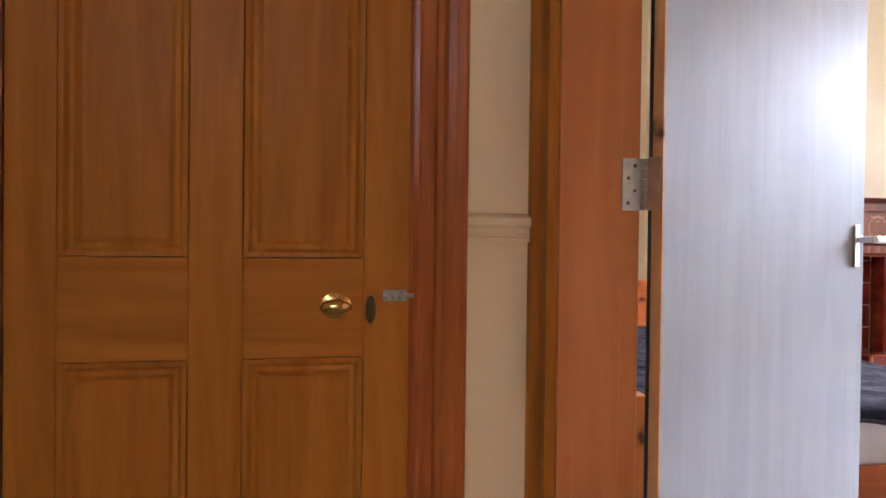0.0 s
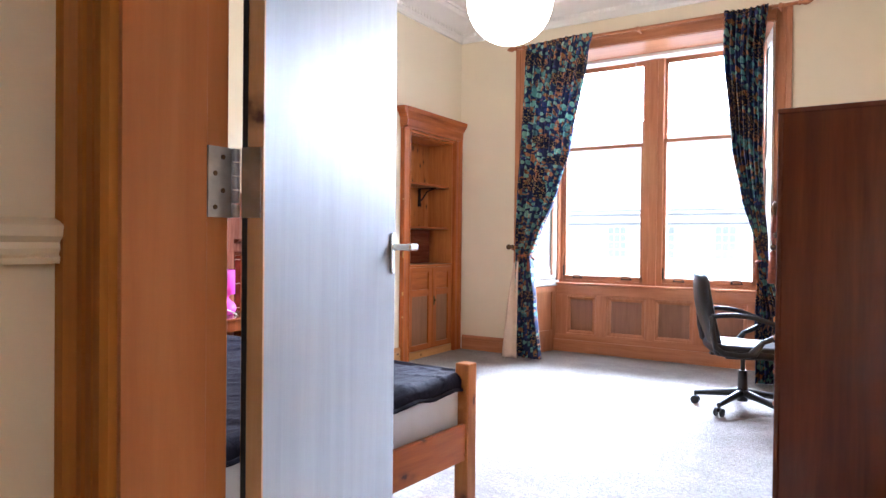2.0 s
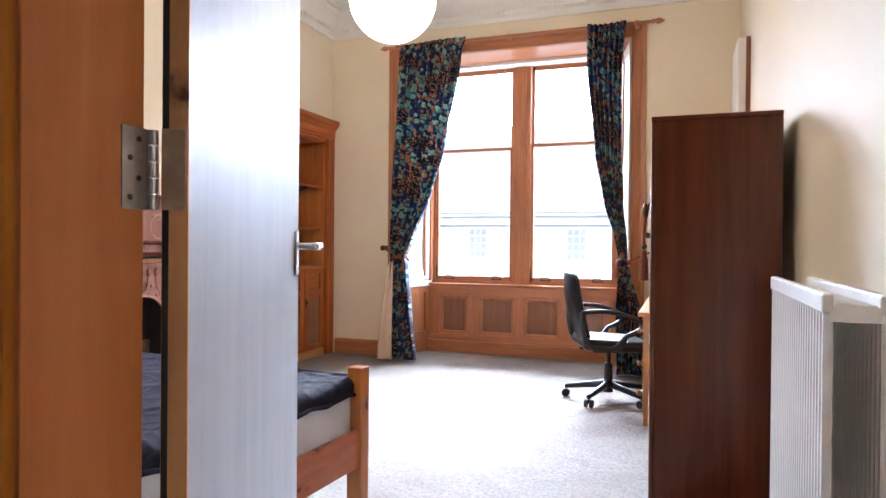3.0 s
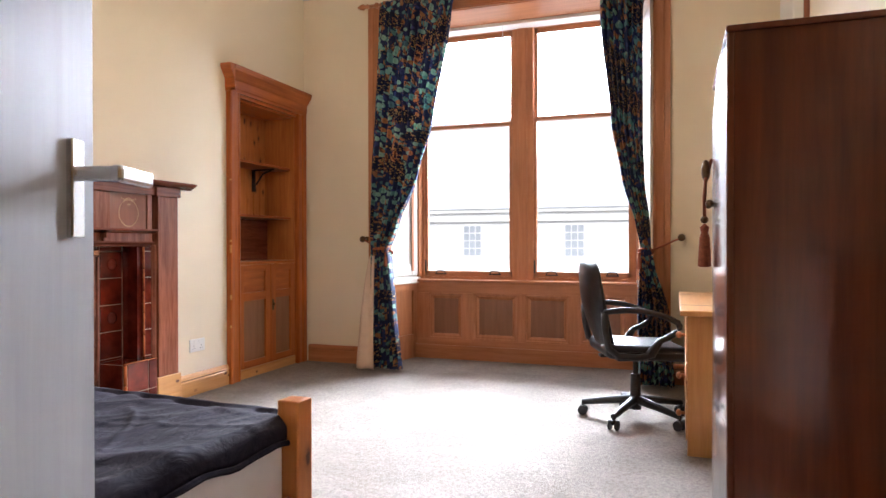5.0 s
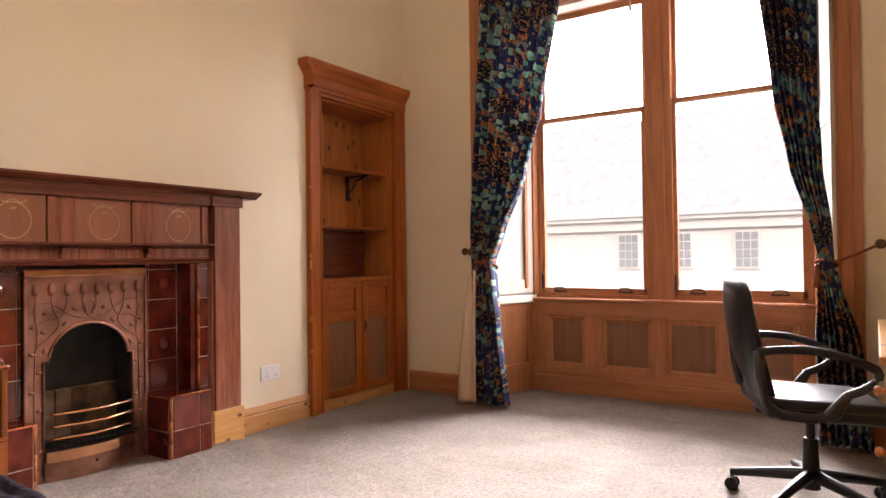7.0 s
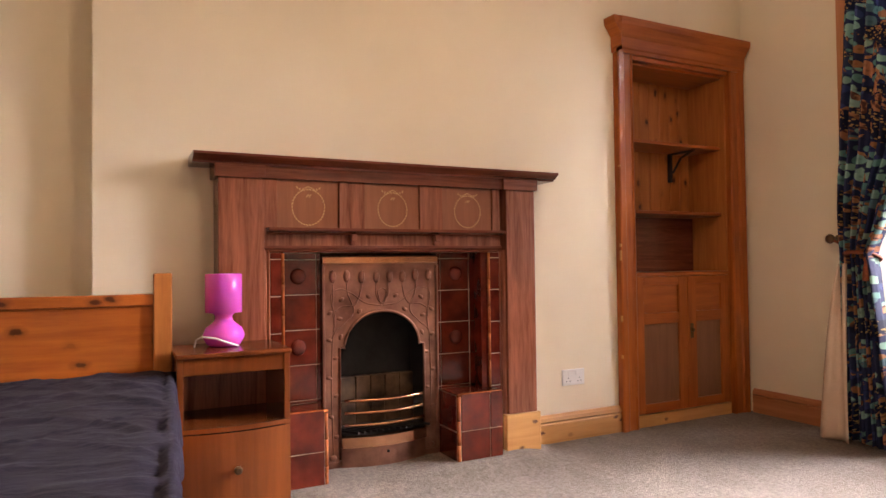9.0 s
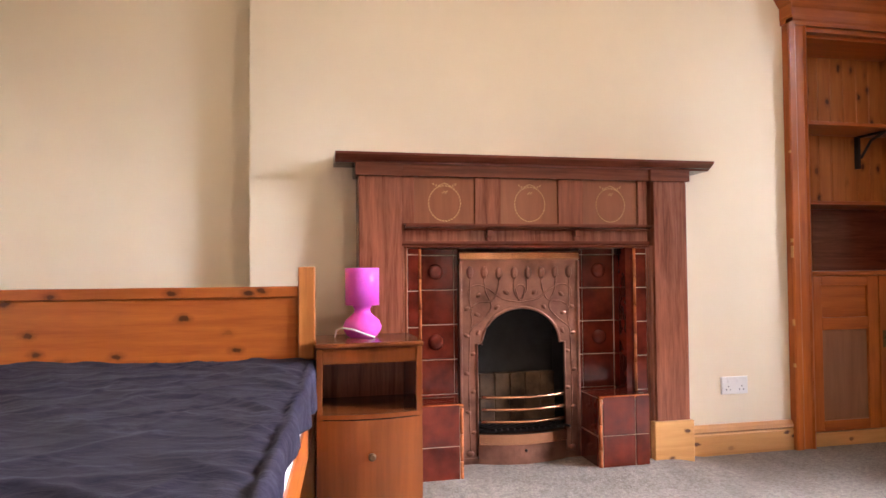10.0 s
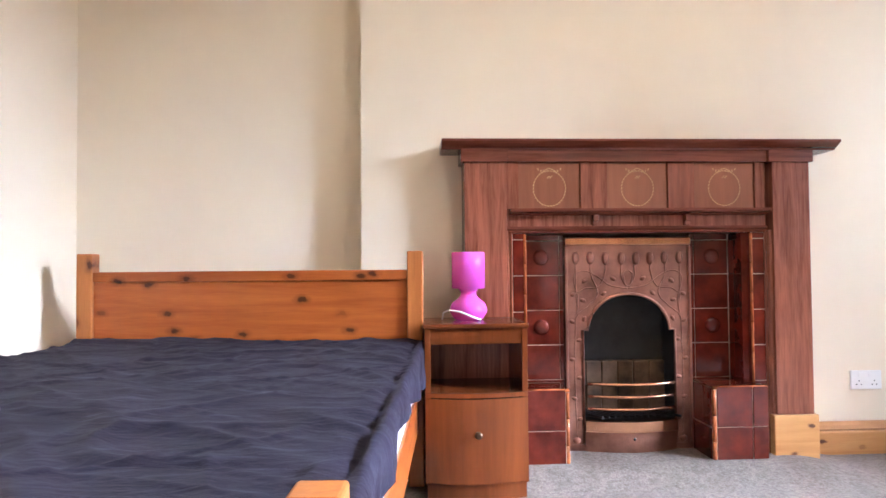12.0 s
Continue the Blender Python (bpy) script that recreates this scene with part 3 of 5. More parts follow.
def bay():
    w = tagged(thing("window_1"), "tall pair of pine sash windows with a panelled breast", "window", kind="structure")
    # architrave round the recess
    ao = [(0, 0), (0.02, 0), (0.024, 0.01), (0.016, 0.018), (0.016, 0.075), (0.024, 0.085), (0.03, 0.125), (0, 0.125)]
    part("architrave", prism(ao, (WX, 3.985, 0.0), (WX, 3.985, 3.1), (-1, 0, 0), (0, 1, 0)), MAT_trim_z, w)
    part("architrave", prism(ao, (WX, 1.765, 0.0), (WX, 1.765, 3.1), (-1, 0, 0), (0, -1, 0)), MAT_trim_z, w)
    part("architrave", prism(ao, (WX, 1.765, 2.98), (WX, 3.985, 2.98), (-1, 0, 0), (0, 0, 1)), MAT_trim_y, w)
    # reveals with shutter panels
    for side, ya, yb in ((1, 3.985, 3.86), (-1, 1.765, 1.89)):
        ang = math.atan2(yb - ya, 0.54)
        def place(bm):
            bm.transform(Matrix.Translation((WX, ya, 0)) @ Matrix.Rotation(ang, 4, 'Z') @ Matrix.Diagonal((1, side, 1, 1)))
            return bm
        part("reveal", place(box(0, 0.56, 0, 0.02, 0, 0.7)), MAT_trim_z, w)
        part("reveal", place(box(0, 0.56, 0, 0.02, 0.7, 2.98)), MAT_shutter, w, "cream painted reveal")
        sh = part("shutter", place(mesh(box(0.05, 0.12, -0.014, 0, 0.76, 2.96, 0.002), box(0.42, 0.5, -0.014, 0, 0.76, 2.96, 0.002), box(0.12, 0.42, -0.014, 0, 0.76, 0.86, 0.002), box(0.12, 0.42, -0.014, 0, 1.8, 1.9, 0.002), box(0.12, 0.42, -0.014, 0, 2.86, 2.96, 0.002))), MAT_shutter, w, "cream painted shutter")
        part("bead", place(box(0.40, 0.435, -0.022, -0.014, 0.80, 2.94, 0.004)), MAT_trim_z, sh, "varnished wooden bead")
        part("bead", place(box(0.505, 0.56, -0.024, 0, 0.745, 2.96, 0.004)), MAT_trim_z, w, "varnished wooden bead")
        part("shutter_panel", place(mesh(box(0.12, 0.42, -0.004, 0, 0.86, 1.8), box(0.12, 0.42, -0.004, 0, 1.9, 2.86))), MAT_shutter, sh)
        part("dado_ledge", place(box(0.0, 0.53, -0.03, 0.0, 0.685, 0.745, 0.008)), MAT_shutter, w, "cream painted ledge")
        lp = part("reveal_panel", place(mesh(box(0.03, 0.1, -0.014, 0, 0.16, 0.685), box(0.43, 0.5, -0.014, 0, 0.16, 0.685), box(0.1, 0.43, -0.014, 0, 0.16, 0.22), box(0.1, 0.43, -0.014, 0, 0.62, 0.685))), MAT_trim_z, w)
    part("soffit", box(WX, 6.86, 1.76, 3.99, 2.975, 2.995), MAT_trim_y, w)
    # panelled breast under the sill
    part("breast_board", box(6.80, 6.9, 1.86, 3.9, 0, 0.72), MAT_panel, w)
    xs = [(3.75, 3.415), (3.32, 2.913), (2.85, 2.46), (2.38, 1.99)]
    part("breast_rail", box(6.778, 6.80, 1.87, 3.88, 0.60, 0.70, 0.002, 1), MAT_trim_y, w)
    part("breast_rail", box(6.778, 6.80, 1.87, 3.88, 0.11, 0.18, 0.002, 1), MAT_trim_y, w)
    edges = [3.87] + [v for p in xs for v in p] + [1.88]
    for i in range(0, len(edges), 2):
        part("breast_stile", box(6.7785, 6.80, edges[i + 1], edges[i], 0.18, 0.60, 0.0015, 1), MAT_trim_z, w)
    for a, b in xs:
        mo = []
        prof = [(0, 0), (0.02, 0.0), (0.02, 0.012), (0.012, 0.018), (0.012, 0.03), (0.003, 0.05), (0, 0.05)]
        mo.append(prism(prof, (6.80, b, 0.18), (6.80, a, 0.18), (-1, 0, 0), (0, 0, 1)))
        mo.append(prism(prof, (6.80, b, 0.60), (6.80, a, 0.60), (-1, 0, 0), (0, 0, -1)))
        mo.append(prism(prof, (6.80, b, 0.18), (6.80, b, 0.60), (-1, 0, 0), (0, 1, 0)))
        mo.append(prism(prof, (6.80, a, 0.18), (6.80, a, 0.60), (-1, 0, 0), (0, -1, 0)))
        part("panel_moulding", mesh(*mo), MAT_trim_z, w)
    part("breast_skirting", box(6.765, 6.80, 1.87, 3.88, 0, 0.125, 0.004), MAT_trim_y, w)
    part("window_sill", box(6.755, 6.9, 1.87, 3.88, 0.70, 0.722, 0.006), MAT_trim_y, w)
    # frame and sashes
    fr = part("window_frame", mesh(box(6.84, 6.93, 3.81, 3.9, 0.722, 2.98), box(6.84, 6.93, 1.86, 1.95, 0.722, 2.98), box(6.835, 6.93, 2.785, 2.975, 0.722, 2.98, 0.006), box(6.825, 6.84, 2.84, 2.92, 0.722, 2.98, 0.004),
                                   box(6.84, 6.93, 1.95, 3.81, 0.722, 0.75), box(6.84, 6.93, 1.95, 3.81, 2.95, 2.98)), MAT_trim_z, w)
    part("head_box", box(6.70, 6.84, 1.9, 3.86, 2.945, 2.975, 0.004), MAT_white, w, "white painted blind box")
    for a, b, meet in ((2.975, 3.81, 2.115), (1.95, 2.785, 2.14)):
        lo = part("sash", mesh(box(6.85, 6.885, a, a + 0.028, 0.75, meet), box(6.85, 6.885, b - 0.028, b, 0.75, meet), box(6.85, 6.885, a, b, 0.75, 0.80, 0.003), box(6.85, 6.885, a, b, meet - 0.012, meet + 0.022, 0.003)), MAT_trim_y, w)
        up = part("sash", mesh(box(6.89, 6.92, a, a + 0.028, meet, 2.95), box(6.89, 6.92, b - 0.028, b, meet, 2.95), box(6.89, 6.92, a, b, 2.91, 2.95), box(6.89, 6.92, a, b, meet - 0.01, meet + 0.025)), MAT_trim_y, w)
        for s, x, z0, z1 in ((lo, 6.868, 0.795, meet - 0.01), (up, 6.905, meet + 0.02, 2.915)):
            g = part("pane", box(x, x + 0.004, a + 0.024, b - 0.024, z0, z1), MAT_glass, s)
            g.visible_shadow = False
        for yy in (a + 0.16, b - 0.16):
            part("sash_lift", mesh(box(6.84, 6.85, yy - 0.055, yy + 0.055, 0.766, 0.776), sweep([(6.845, yy - 0.045, 0.775), (6.825, yy - 0.035, 0.80), (6.822, yy, 0.803), (6.825, yy + 0.035, 0.80), (6.845, yy + 0.045, 0.775)], 0.005)), MAT_iron, lo, "black iron sash lift")
        part("sash_catch", box(6.838, 6.85, b - 0.014, b - 0.004, 0.79, 0.9), MAT_iron, lo)


bay()


def pole():
    c = thing("curtain_pole", None, "turned reddish wooden curtain pole with finials", "curtain pole")
    z, x = 3.055, 6.17
    smooth(part("pole", rod((x, 1.6, z), (x, 4.05, z), 0.014), MAT_trim_y, c))
    for y, s in ((1.6, -1), (4.05, 1)):
        f = part("finial", lathe([(0.012, 0), (0.022, 0.012), (0.014, 0.03), (0.026, 0.055), (0.02, 0.08), (0.008, 0.1), (0.004, 0.108)], (0, 0, 0), 18), MAT_trim_y, c)
        f.data.transform(Matrix.Translation((x, y, z)) @ Matrix.Rotation(radians(-90 * s), 4, 'X'))
        smooth(f)
    for y in (1.72, 2.86, 3.98):
        part("bracket", mesh(rod((x, y, z), (WX - 0.03, y, z - 0.01), 0.011), ball((x, y, z), 0.024)), MAT_trim_y, c)
    for k in range(9):
        for y0, y1 in ((1.76, 2.12), (3.24, 3.93)):
            y = y0 + (y1 - y0) * (k + 0.5) / 9
            part("ring", rod((x, y - 0.003, z), (x, y + 0.003, z), 0.022, None, 14), MAT_trim_y, c)


pole()


def curtain(edges, pleats, seed, label, puddle):
    """edges: rows of (height, inner y, outer y); pleats run down between them."""
    rnd = random.Random(seed)
    nu, nv = 150, 90
    top, bot = edges[0][0], edges[-1][0]
    ph = [rnd.uniform(0, 6.28) for _ in range(4)]
    rows = []
    bm = bmesh.new()
    for j in range(nv + 1):
        z = top + (bot - top) * j / nv
        for (za, a0, b0), (zb, a1, b1) in zip(edges, edges[1:]):
            if za >= z >= zb:
                t = (za - z) / (za - zb)
                t = t * t * (3 - 2 * t) * 0.5 + t * 0.5
                a, b = a0 + (a1 - a0) * t, b0 + (b1 - b0) * t
        width = abs(b - a)
        amp = min(0.055, 0.012 + 0.02 * 0.7 / max(width, 0.12))
        row = []
        for i in range(nu + 1):
            u = i / nu
            wv = u * pleats * 2 * math.pi + 0.6 * math.sin(u * 9 + ph[0]) + 0.25 * math.sin(z * 3 + ph[1])
            head = 0.35 if z > top - 0.09 else 1.0
            x = 6.10 - amp * head * (math.sin(wv) + 0.35 * math.sin(2.3 * wv + ph[2] + z)) + 0.03 * math.sin(z * 2.1 + u * 4 + ph[3])
            y = a + (b - a) * (u + 0.35 / pleats / 6.28 * math.sin(2 * wv))
            row.append(bm.verts.new((x, y, z + 0.008 * math.sin(wv) * (j == nv))))
        rows.append(row)
    for r, s in zip(rows, rows[1:]):
        for i in range(nu):
            bm.faces.new((r[i], r[i + 1], s[i + 1], s[i]))
    c = thing("curtain", None, label, "curtain", "pair of curtains")
    cl = smooth(part("cloth", bm, MAT_curtain, c))
    so = cl.modifiers.new("thick", 'SOLIDIFY')
    so.thickness = 0.004
    return c


LEFT = curtain([(3.06, 3.24, 3.935), (2.9, 3.28, 3.95), (2.05, 3.455, 3.97), (1.62, 3.575, 3.985), (1.19, 3.755, 3.995), (1.0, 3.83, 3.985), (0.9, 3.81, 3.99), (0.57, 3.77, 4.0), (0.02, 3.715, 4.0)], 9, 3, "long navy floral print curtain tied back beside the window", 0)
RIGHT = curtain([(3.06, 2.125, 1.80), (2.7, 2.125, 1.83), (1.93, 2.05, 1.835), (1.54, 1.978, 1.82), (1.16, 1.872, 1.78), (1.0, 1.838, 1.775), (0.9, 1.85, 1.75), (0.56, 1.868, 1.65), (0.02, 1.855, 1.61)], 7, 5, "long navy floral print curtain tied back beside the desk", 0)


def lining():
    bm = bmesh.new()
    rows = []
    for j in range(25):
        t = j / 24
        z = 0.95 - 0.94 * t
        rows.append([bm.verts.new((6.05 - 0.02 * math.sin(i * 1.3 + 2 * t), 3.95 + (0.03 + 0.14 * t ** 0.7) * (i / 6), z)) for i in range(7)])
    for r, s in zip(rows, rows[1:]):
        for i in range(6):
            bm.faces.new((r[i], r[i + 1], s[i + 1], s[i]))
    ob = smooth(part("lining", bm, MAT_lining, LEFT, "cream cotton lining"))
    so = ob.modifiers.new("thick", 'SOLIDIFY')
    so.thickness = 0.004


lining()


def tieback(y_hook, y_cloth, half):
    t = thing("curtain_tieback", None, "rust cord tieback looped on a brass wall hook", "tieback", "curtain tiebacks")
    hz = 1.088
    h = part("hook", mesh(rod((WX, y_hook, hz), (6.24, y_hook, hz), 0.008), ball((6.215, y_hook, hz), 0.027, (0.7, 1, 1)), rod((WX, y_hook, hz), (WX - 0.008, y_hook, hz), 0.024)), MAT_bronze, t, "bronze wall hook")
    loop = []
    for k in range(25):
        a = 2 * math.pi * k / 24
        loop.append((6.11 + 0.075 * math.cos(a), y_cloth + half * math.sin(a), 0.985 - 0.025 * math.cos(a)))
    smooth(part("cord", mesh(sweep(loop, 0.010), sweep([(6.22, y_hook, hz), (6.20, (y_hook + y_cloth) / 2, 1.03), (6.13, y_cloth + math.copysign(half * 0.8, y_hook - y_cloth), 0.995)], 0.007)), MAT_cord, t))
    smooth(part("tassel", lathe([(0.004, 0.0), (0.014, -0.012), (0.009, -0.03), (0.015, -0.05), (0.02, -0.12), (0.012, -0.125)], (6.03, y_cloth - math.copysign(half * 0.8, y_hook - y_cloth), 0.985), 16), MAT_cord, t))


tieback(4.14, 3.905, 0.085)
tieback(1.565, 1.81, 0.05)


def blind_cord():
    c = thing("blind_cord", None, "thin white pull cord hanging before the window", "cord")
    part("cord", sweep([(6.72, 3.03, 2.95), (6.722, 3.03, 2.9), (6.72, 3.03, 2.84)], 0.003, 6), MAT_flex, c)
    part("acorn", lathe([(0.004, 0.05), (0.012, 0.03), (0.014, 0.0)], (6.72, 3.03, 2.80), 12), MAT_flex, c)


blind_cord()

# ---- press cupboard ----


def press():
    c = tagged(thing("press_cupboard"), "built-in pine press with open shelves and two panelled doors", "cupboard")
    y = WY
    case = [(0, 0), (0.035, 0), (0.04, 0.01), (0.03, 0.018), (0.03, 0.065), (0.04, 0.075), (0.045, 0.112), (0.04, 0.12), (0, 0.12)]
    part("casing", prism(case, (5.33, y, 0), (5.33, y, 2.2), (0, -1, 0), (-1, 0, 0)), MAT_pine_z, c)
    case2 = [(a, b * 1.1) for a, b in case]
    part("casing", prism(case2, (6.14, y, 0), (6.14, y, 2.2), (0, -1, 0), (1, 0, 0)), MAT_pine_z, c)
    cor = [(0, 0), (0.04, 0), (0.04, 0.02), (0.045, 0.03), (0.045, 0.09), (0.055, 0.1), (0.07, 0.125), (0.09, 0.15), (0.095, 0.175), (0.095, 0.19), (0, 0.19)]
    hd = part("cornice", prism(cor, (5.2, y, 2.19), (6.275, y, 2.19), (0, -1, 0)), MAT_pine_x, c)
    part("cornice_end", prism([(a - 0.04 if a > 0.04 else 0, b) for a, b in cor], (5.202, y, 2.19), (5.202, y - 0.09, 2.19), (-1, 0, 0)), MAT_pine_y, c)
    for z, h in ((0.42, 0.02), (0.63, 0.035), (0.98, 0.06), (1.06, 0.018), (1.52, 0.012)):
        part("worn_chip", box(5.2085, 5.212, y - 0.0465, y - 0.03, z, z + h), MAT_light_pine_z, c, "bare worn patch on the edge")
    part("head_rail", box(5.33, 6.14, y - 0.02, y + 0.02, 2.165, 2.2), MAT_pine_x, c)
    # carcass
    part("side", box(5.315, 5.335, y, 5.16, 0, 2.2), MAT_pine_knot_z, c)
    part("side", box(6.13, 6.15, y, 5.16, 0, 2.2), MAT_pine_knot_z, c)
    part("top_board", box(5.335, 6.13, y + 0.02, 5.16, 2.15, 2.17), MAT_pine_x, c)
    n = 9
    for i in range(n):
        a = 5.335 + 0.795 * i / n
        part("back_board", box(a, a + 0.795 / n - 0.003, 5.06, 5.075, 1.275, 2.15, 0.002, 1), MAT_pine_knot_z, c)
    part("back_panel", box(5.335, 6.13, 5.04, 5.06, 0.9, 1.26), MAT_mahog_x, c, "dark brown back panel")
    part("lower_back", box(5.335, 6.13, 5.06, 5.075, 0.0, 0.9), MAT_pine_knot_z, c)
    for z in (1.69, 1.262):
        part("shelf", box(5.337, 6.128, y + 0.035, 5.06, z, z + 0.02, 0.003), MAT_pine_x, c)
    part("counter", box(5.335, 6.13, y - 0.012, 5.04, 0.885, 0.908, 0.003), MAT_pine_x, c)
    part("shelf_bracket", mesh(box(5.93, 5.945, 4.84, 5.05, 1.678, 1.69), box(5.93, 5.945, 5.03, 5.06, 1.5, 1.69), sweep([(5.9375, 4.86, 1.682), (5.9375, 4.95, 1.65), (5.9375, 5.02, 1.56)], 0.008)), MAT_iron, c, "black iron shelf bracket")
    for x0, x1, s in ((5.338, 5.762, 1), (5.768, 6.127, -1)):
        d = part("door", mesh(box(x0, x0 + 0.07, y - 0.008, y + 0.014, 0.075, 0.882, 0.0015, 1), box(x1 - 0.07, x1, y - 0.008, y + 0.014, 0.075, 0.882, 0.0015, 1)), MAT_pine_z, c)
        for a, b in ((0.075, 0.13), (0.60, 0.665), (0.83, 0.882)):
            part("rail", box(x0 + 0.07, x1 - 0.07, y - 0.008, y + 0.014, a, b, 0.0015, 1), MAT_pine_x, d)
        part("panel", box(x0 + 0.07, x1 - 0.07, y + 0.005, y + 0.012, 0.13, 0.60), MAT_panel, d)
        part("panel", box(x0 + 0.07, x1 - 0.07, y + 0.005, y + 0.012, 0.665, 0.83), MAT_pine_x, d)
        if s < 0:
            part("latch", mesh(box(x0 + 0.014, x0 + 0.04, y - 0.012, y - 0.008, 0.5, 0.59, 0.001, 1), ball((x0 + 0.027, y - 0.018, 0.55), 0.012)), MAT_bronze, d, "small dark metal latch")
    part("plinth", box(5.335, 6.13, y - 0.01, y + 0.012, 0.0, 0.07), MAT_light_pine_x, c)


press()

# ---- fireplace ----


def carpeted_hearth():
    """The carpet swells over the low hearth slab under the fireplace."""
    def ease(t):
        t = max(0.0, min(1.0, t))
        return t * t * (3 - 2 * t)
    bm = bmesh.new()
    rows = []
    for j in range(31):
        y = 4.28 + 0.50 * j / 30
        row = []
        for i in range(61):
            x = 3.0 + 1.75 * i / 60
            h = 0.044 * ease((y - 4.30) / 0.26) * ease((x - 3.02) / 0.18) * ease((4.72 - x) / 0.3)
            row.append(bm.verts.new((x, y, h + 0.0015 * noise.noise(Vector((x * 40, y * 40, 0))) - 0.001)))
        rows.append(row)
    for r, q in zip(rows, rows[1:]):
        for i in range(60):
            bm.faces.new((r[i], r[i + 1], q[i + 1], q[i]))
    smooth(solid("floor_hearth", bm, MAT_carpet, "worn beige carpet swelling over the hearth slab", "carpet", "structure"))


carpeted_hearth()

def fireplace():
    f = thing("fire_surround", None, "mahogany fire surround with inlaid frieze and mantel shelf", "fireplace")
    yf = 4.622
    part("pilaster", box(2.99, 3.176, yf, WY, 0.0, 1.342, 0.003), MAT_mahog_z, f)
    part("pilaster", box(4.373, 4.543, yf, WY, 0.218, 1.342, 0.003), MAT_mahog_z, f)
    part("plinth_block", box(4.353, 4.557, yf - 0.012, WY, 0.0, 0.218, 0.004), MAT_light_pine_x, f, "pale unstained wood plinth block")
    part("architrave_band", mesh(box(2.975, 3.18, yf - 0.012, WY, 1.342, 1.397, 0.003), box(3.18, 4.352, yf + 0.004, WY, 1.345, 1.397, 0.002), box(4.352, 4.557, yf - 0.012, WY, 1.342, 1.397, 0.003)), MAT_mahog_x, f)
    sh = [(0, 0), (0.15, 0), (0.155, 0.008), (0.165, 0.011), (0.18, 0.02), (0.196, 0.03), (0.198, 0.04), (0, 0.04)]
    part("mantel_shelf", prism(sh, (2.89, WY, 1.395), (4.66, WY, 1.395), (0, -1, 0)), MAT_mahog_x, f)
    part("backboard", box(3.176, 4.357, 4.655, WY, 1.04, 1.345), MAT_mahog_z, f)
    stl = ((3.176, 3.238), (3.508, 3.634), (3.903, 4.029), (4.302, 4.345))
    for a, b in stl:
        part("frieze_stile", box(a, b - 0.006, 4.638, 4.656, 1.136, 1.343, 0.002, 1), MAT_mahog_z, f)
    for a, b in ((3.238, 3.502), (3.634, 3.898), (4.029, 4.296)):
        p = part("inlaid_panel", box(a - 0.006, b, 4.644, 4.656, 1.137, 1.342), MAT_inlay_panel, f)
        cx, cz = (a + b) / 2 + 0.0, 1.228
        bits = []
        for k in range(34):
            t = 2 * math.pi * k / 34
            bb = box(-0.0045, 0.0045, -0.0012, 0, -0.0022, 0.0022)
            bb.transform(Matrix.Translation((cx + 0.072 * math.cos(t), 4.644, cz + 0.078 * math.sin(t))) @ Matrix.Rotation(-t - 1.2, 4, 'Y'))
            bits.append(bb)
        for k in range(9):
            t = -1 + 2 * k / 8
            bb = box(-0.005, 0.005, -0.0012, 0, -0.002, 0.002)
            bb.transform(Matrix.Translation((cx + 0.05 * t, 4.644, cz + 0.083 + 0.006 * math.cos(5 * t))) @ Matrix.Rotation(2 * t, 4, 'Y'))
            bits.append(bb)
        for k in range(4):
            bits.append(box(cx - 0.01 + 0.006 * k, cx - 0.005 + 0.006 * k, 4.6428, 4.644, cz + 0.045 + 0.006 * (k % 2), cz + 0.05 + 0.006 * (k % 2)))
        part("garland_inlay", mesh(*bits), MAT_inlay, p, "pale oval garland inlay")
    ls = [(0, 0), (0.02, 0), (0.03, 0.006), (0.055, 0.014), (0.06, 0.02), (0.06, 0.027), (0, 0.027)]
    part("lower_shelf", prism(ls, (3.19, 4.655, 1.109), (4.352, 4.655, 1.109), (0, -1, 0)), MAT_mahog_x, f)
    for x in (3.57, 3.985):
        part("corbel", mesh(box(x - 0.013, x + 0.013, 4.612, 4.655, 1.08, 1.11, 0.004), box(x - 0.013, x + 0.013, 4.63, 4.655, 1.062, 1.085, 0.006)), MAT_mahog_z, f)
    mo = [(0, 0), (0.012, 0), (0.018, 0.006), (0.012, 0.012), (0.02, 0.02), (0.022, 0.03), (0, 0.03)]
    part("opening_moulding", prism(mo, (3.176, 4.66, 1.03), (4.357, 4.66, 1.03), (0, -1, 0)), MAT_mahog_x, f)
    part("opening_moulding", prism(mo, (3.202, 4.66, 0), (3.202, 4.66, 1.04), (0, -1, 0), (-1, 0, 0)), MAT_mahog_z, f)
    part("opening_moulding", prism(mo, (4.343, 4.66, 0), (4.343, 4.66, 1.04), (0, -1, 0), (1, 0, 0)), MAT_mahog_z, f)

    # tiled cheeks and hobs
    t = thing("tiled_fire_cheeks", None, "oxblood glazed tile cheeks and low hobs with pale grout", "tiles")
    P, G = 0.159, 0.004
    for a, b, ya, yb in ((3.202, 3.25, 4.651, 4.76), (4.29, 4.345, 4.651, 4.76), (3.262, 3.455, 4.771, 4.85), (4.052, 4.24, 4.771, 4.85)):
        part("grout_bed", box(a, b, ya, yb, 0, 1.03), MAT_grout, t)
    part("cheek", box(4.243, 4.2895, 4.662, 4.85, 0, 1.03), MAT_tile, t)
    part("cheek", box(3.2505, 3.2615, 4.662, 4.85, 0, 1.03), MAT_tile, t)
    z0s = [0.844 - P * k for k in range(4)] + [0.844 + P]

    def tile(x0, x1, y0, y1, z0, z1):
        part("tile", box(x0, x1, y0, y1, z0, z1, 0.0018, 1), MAT_tile, t)
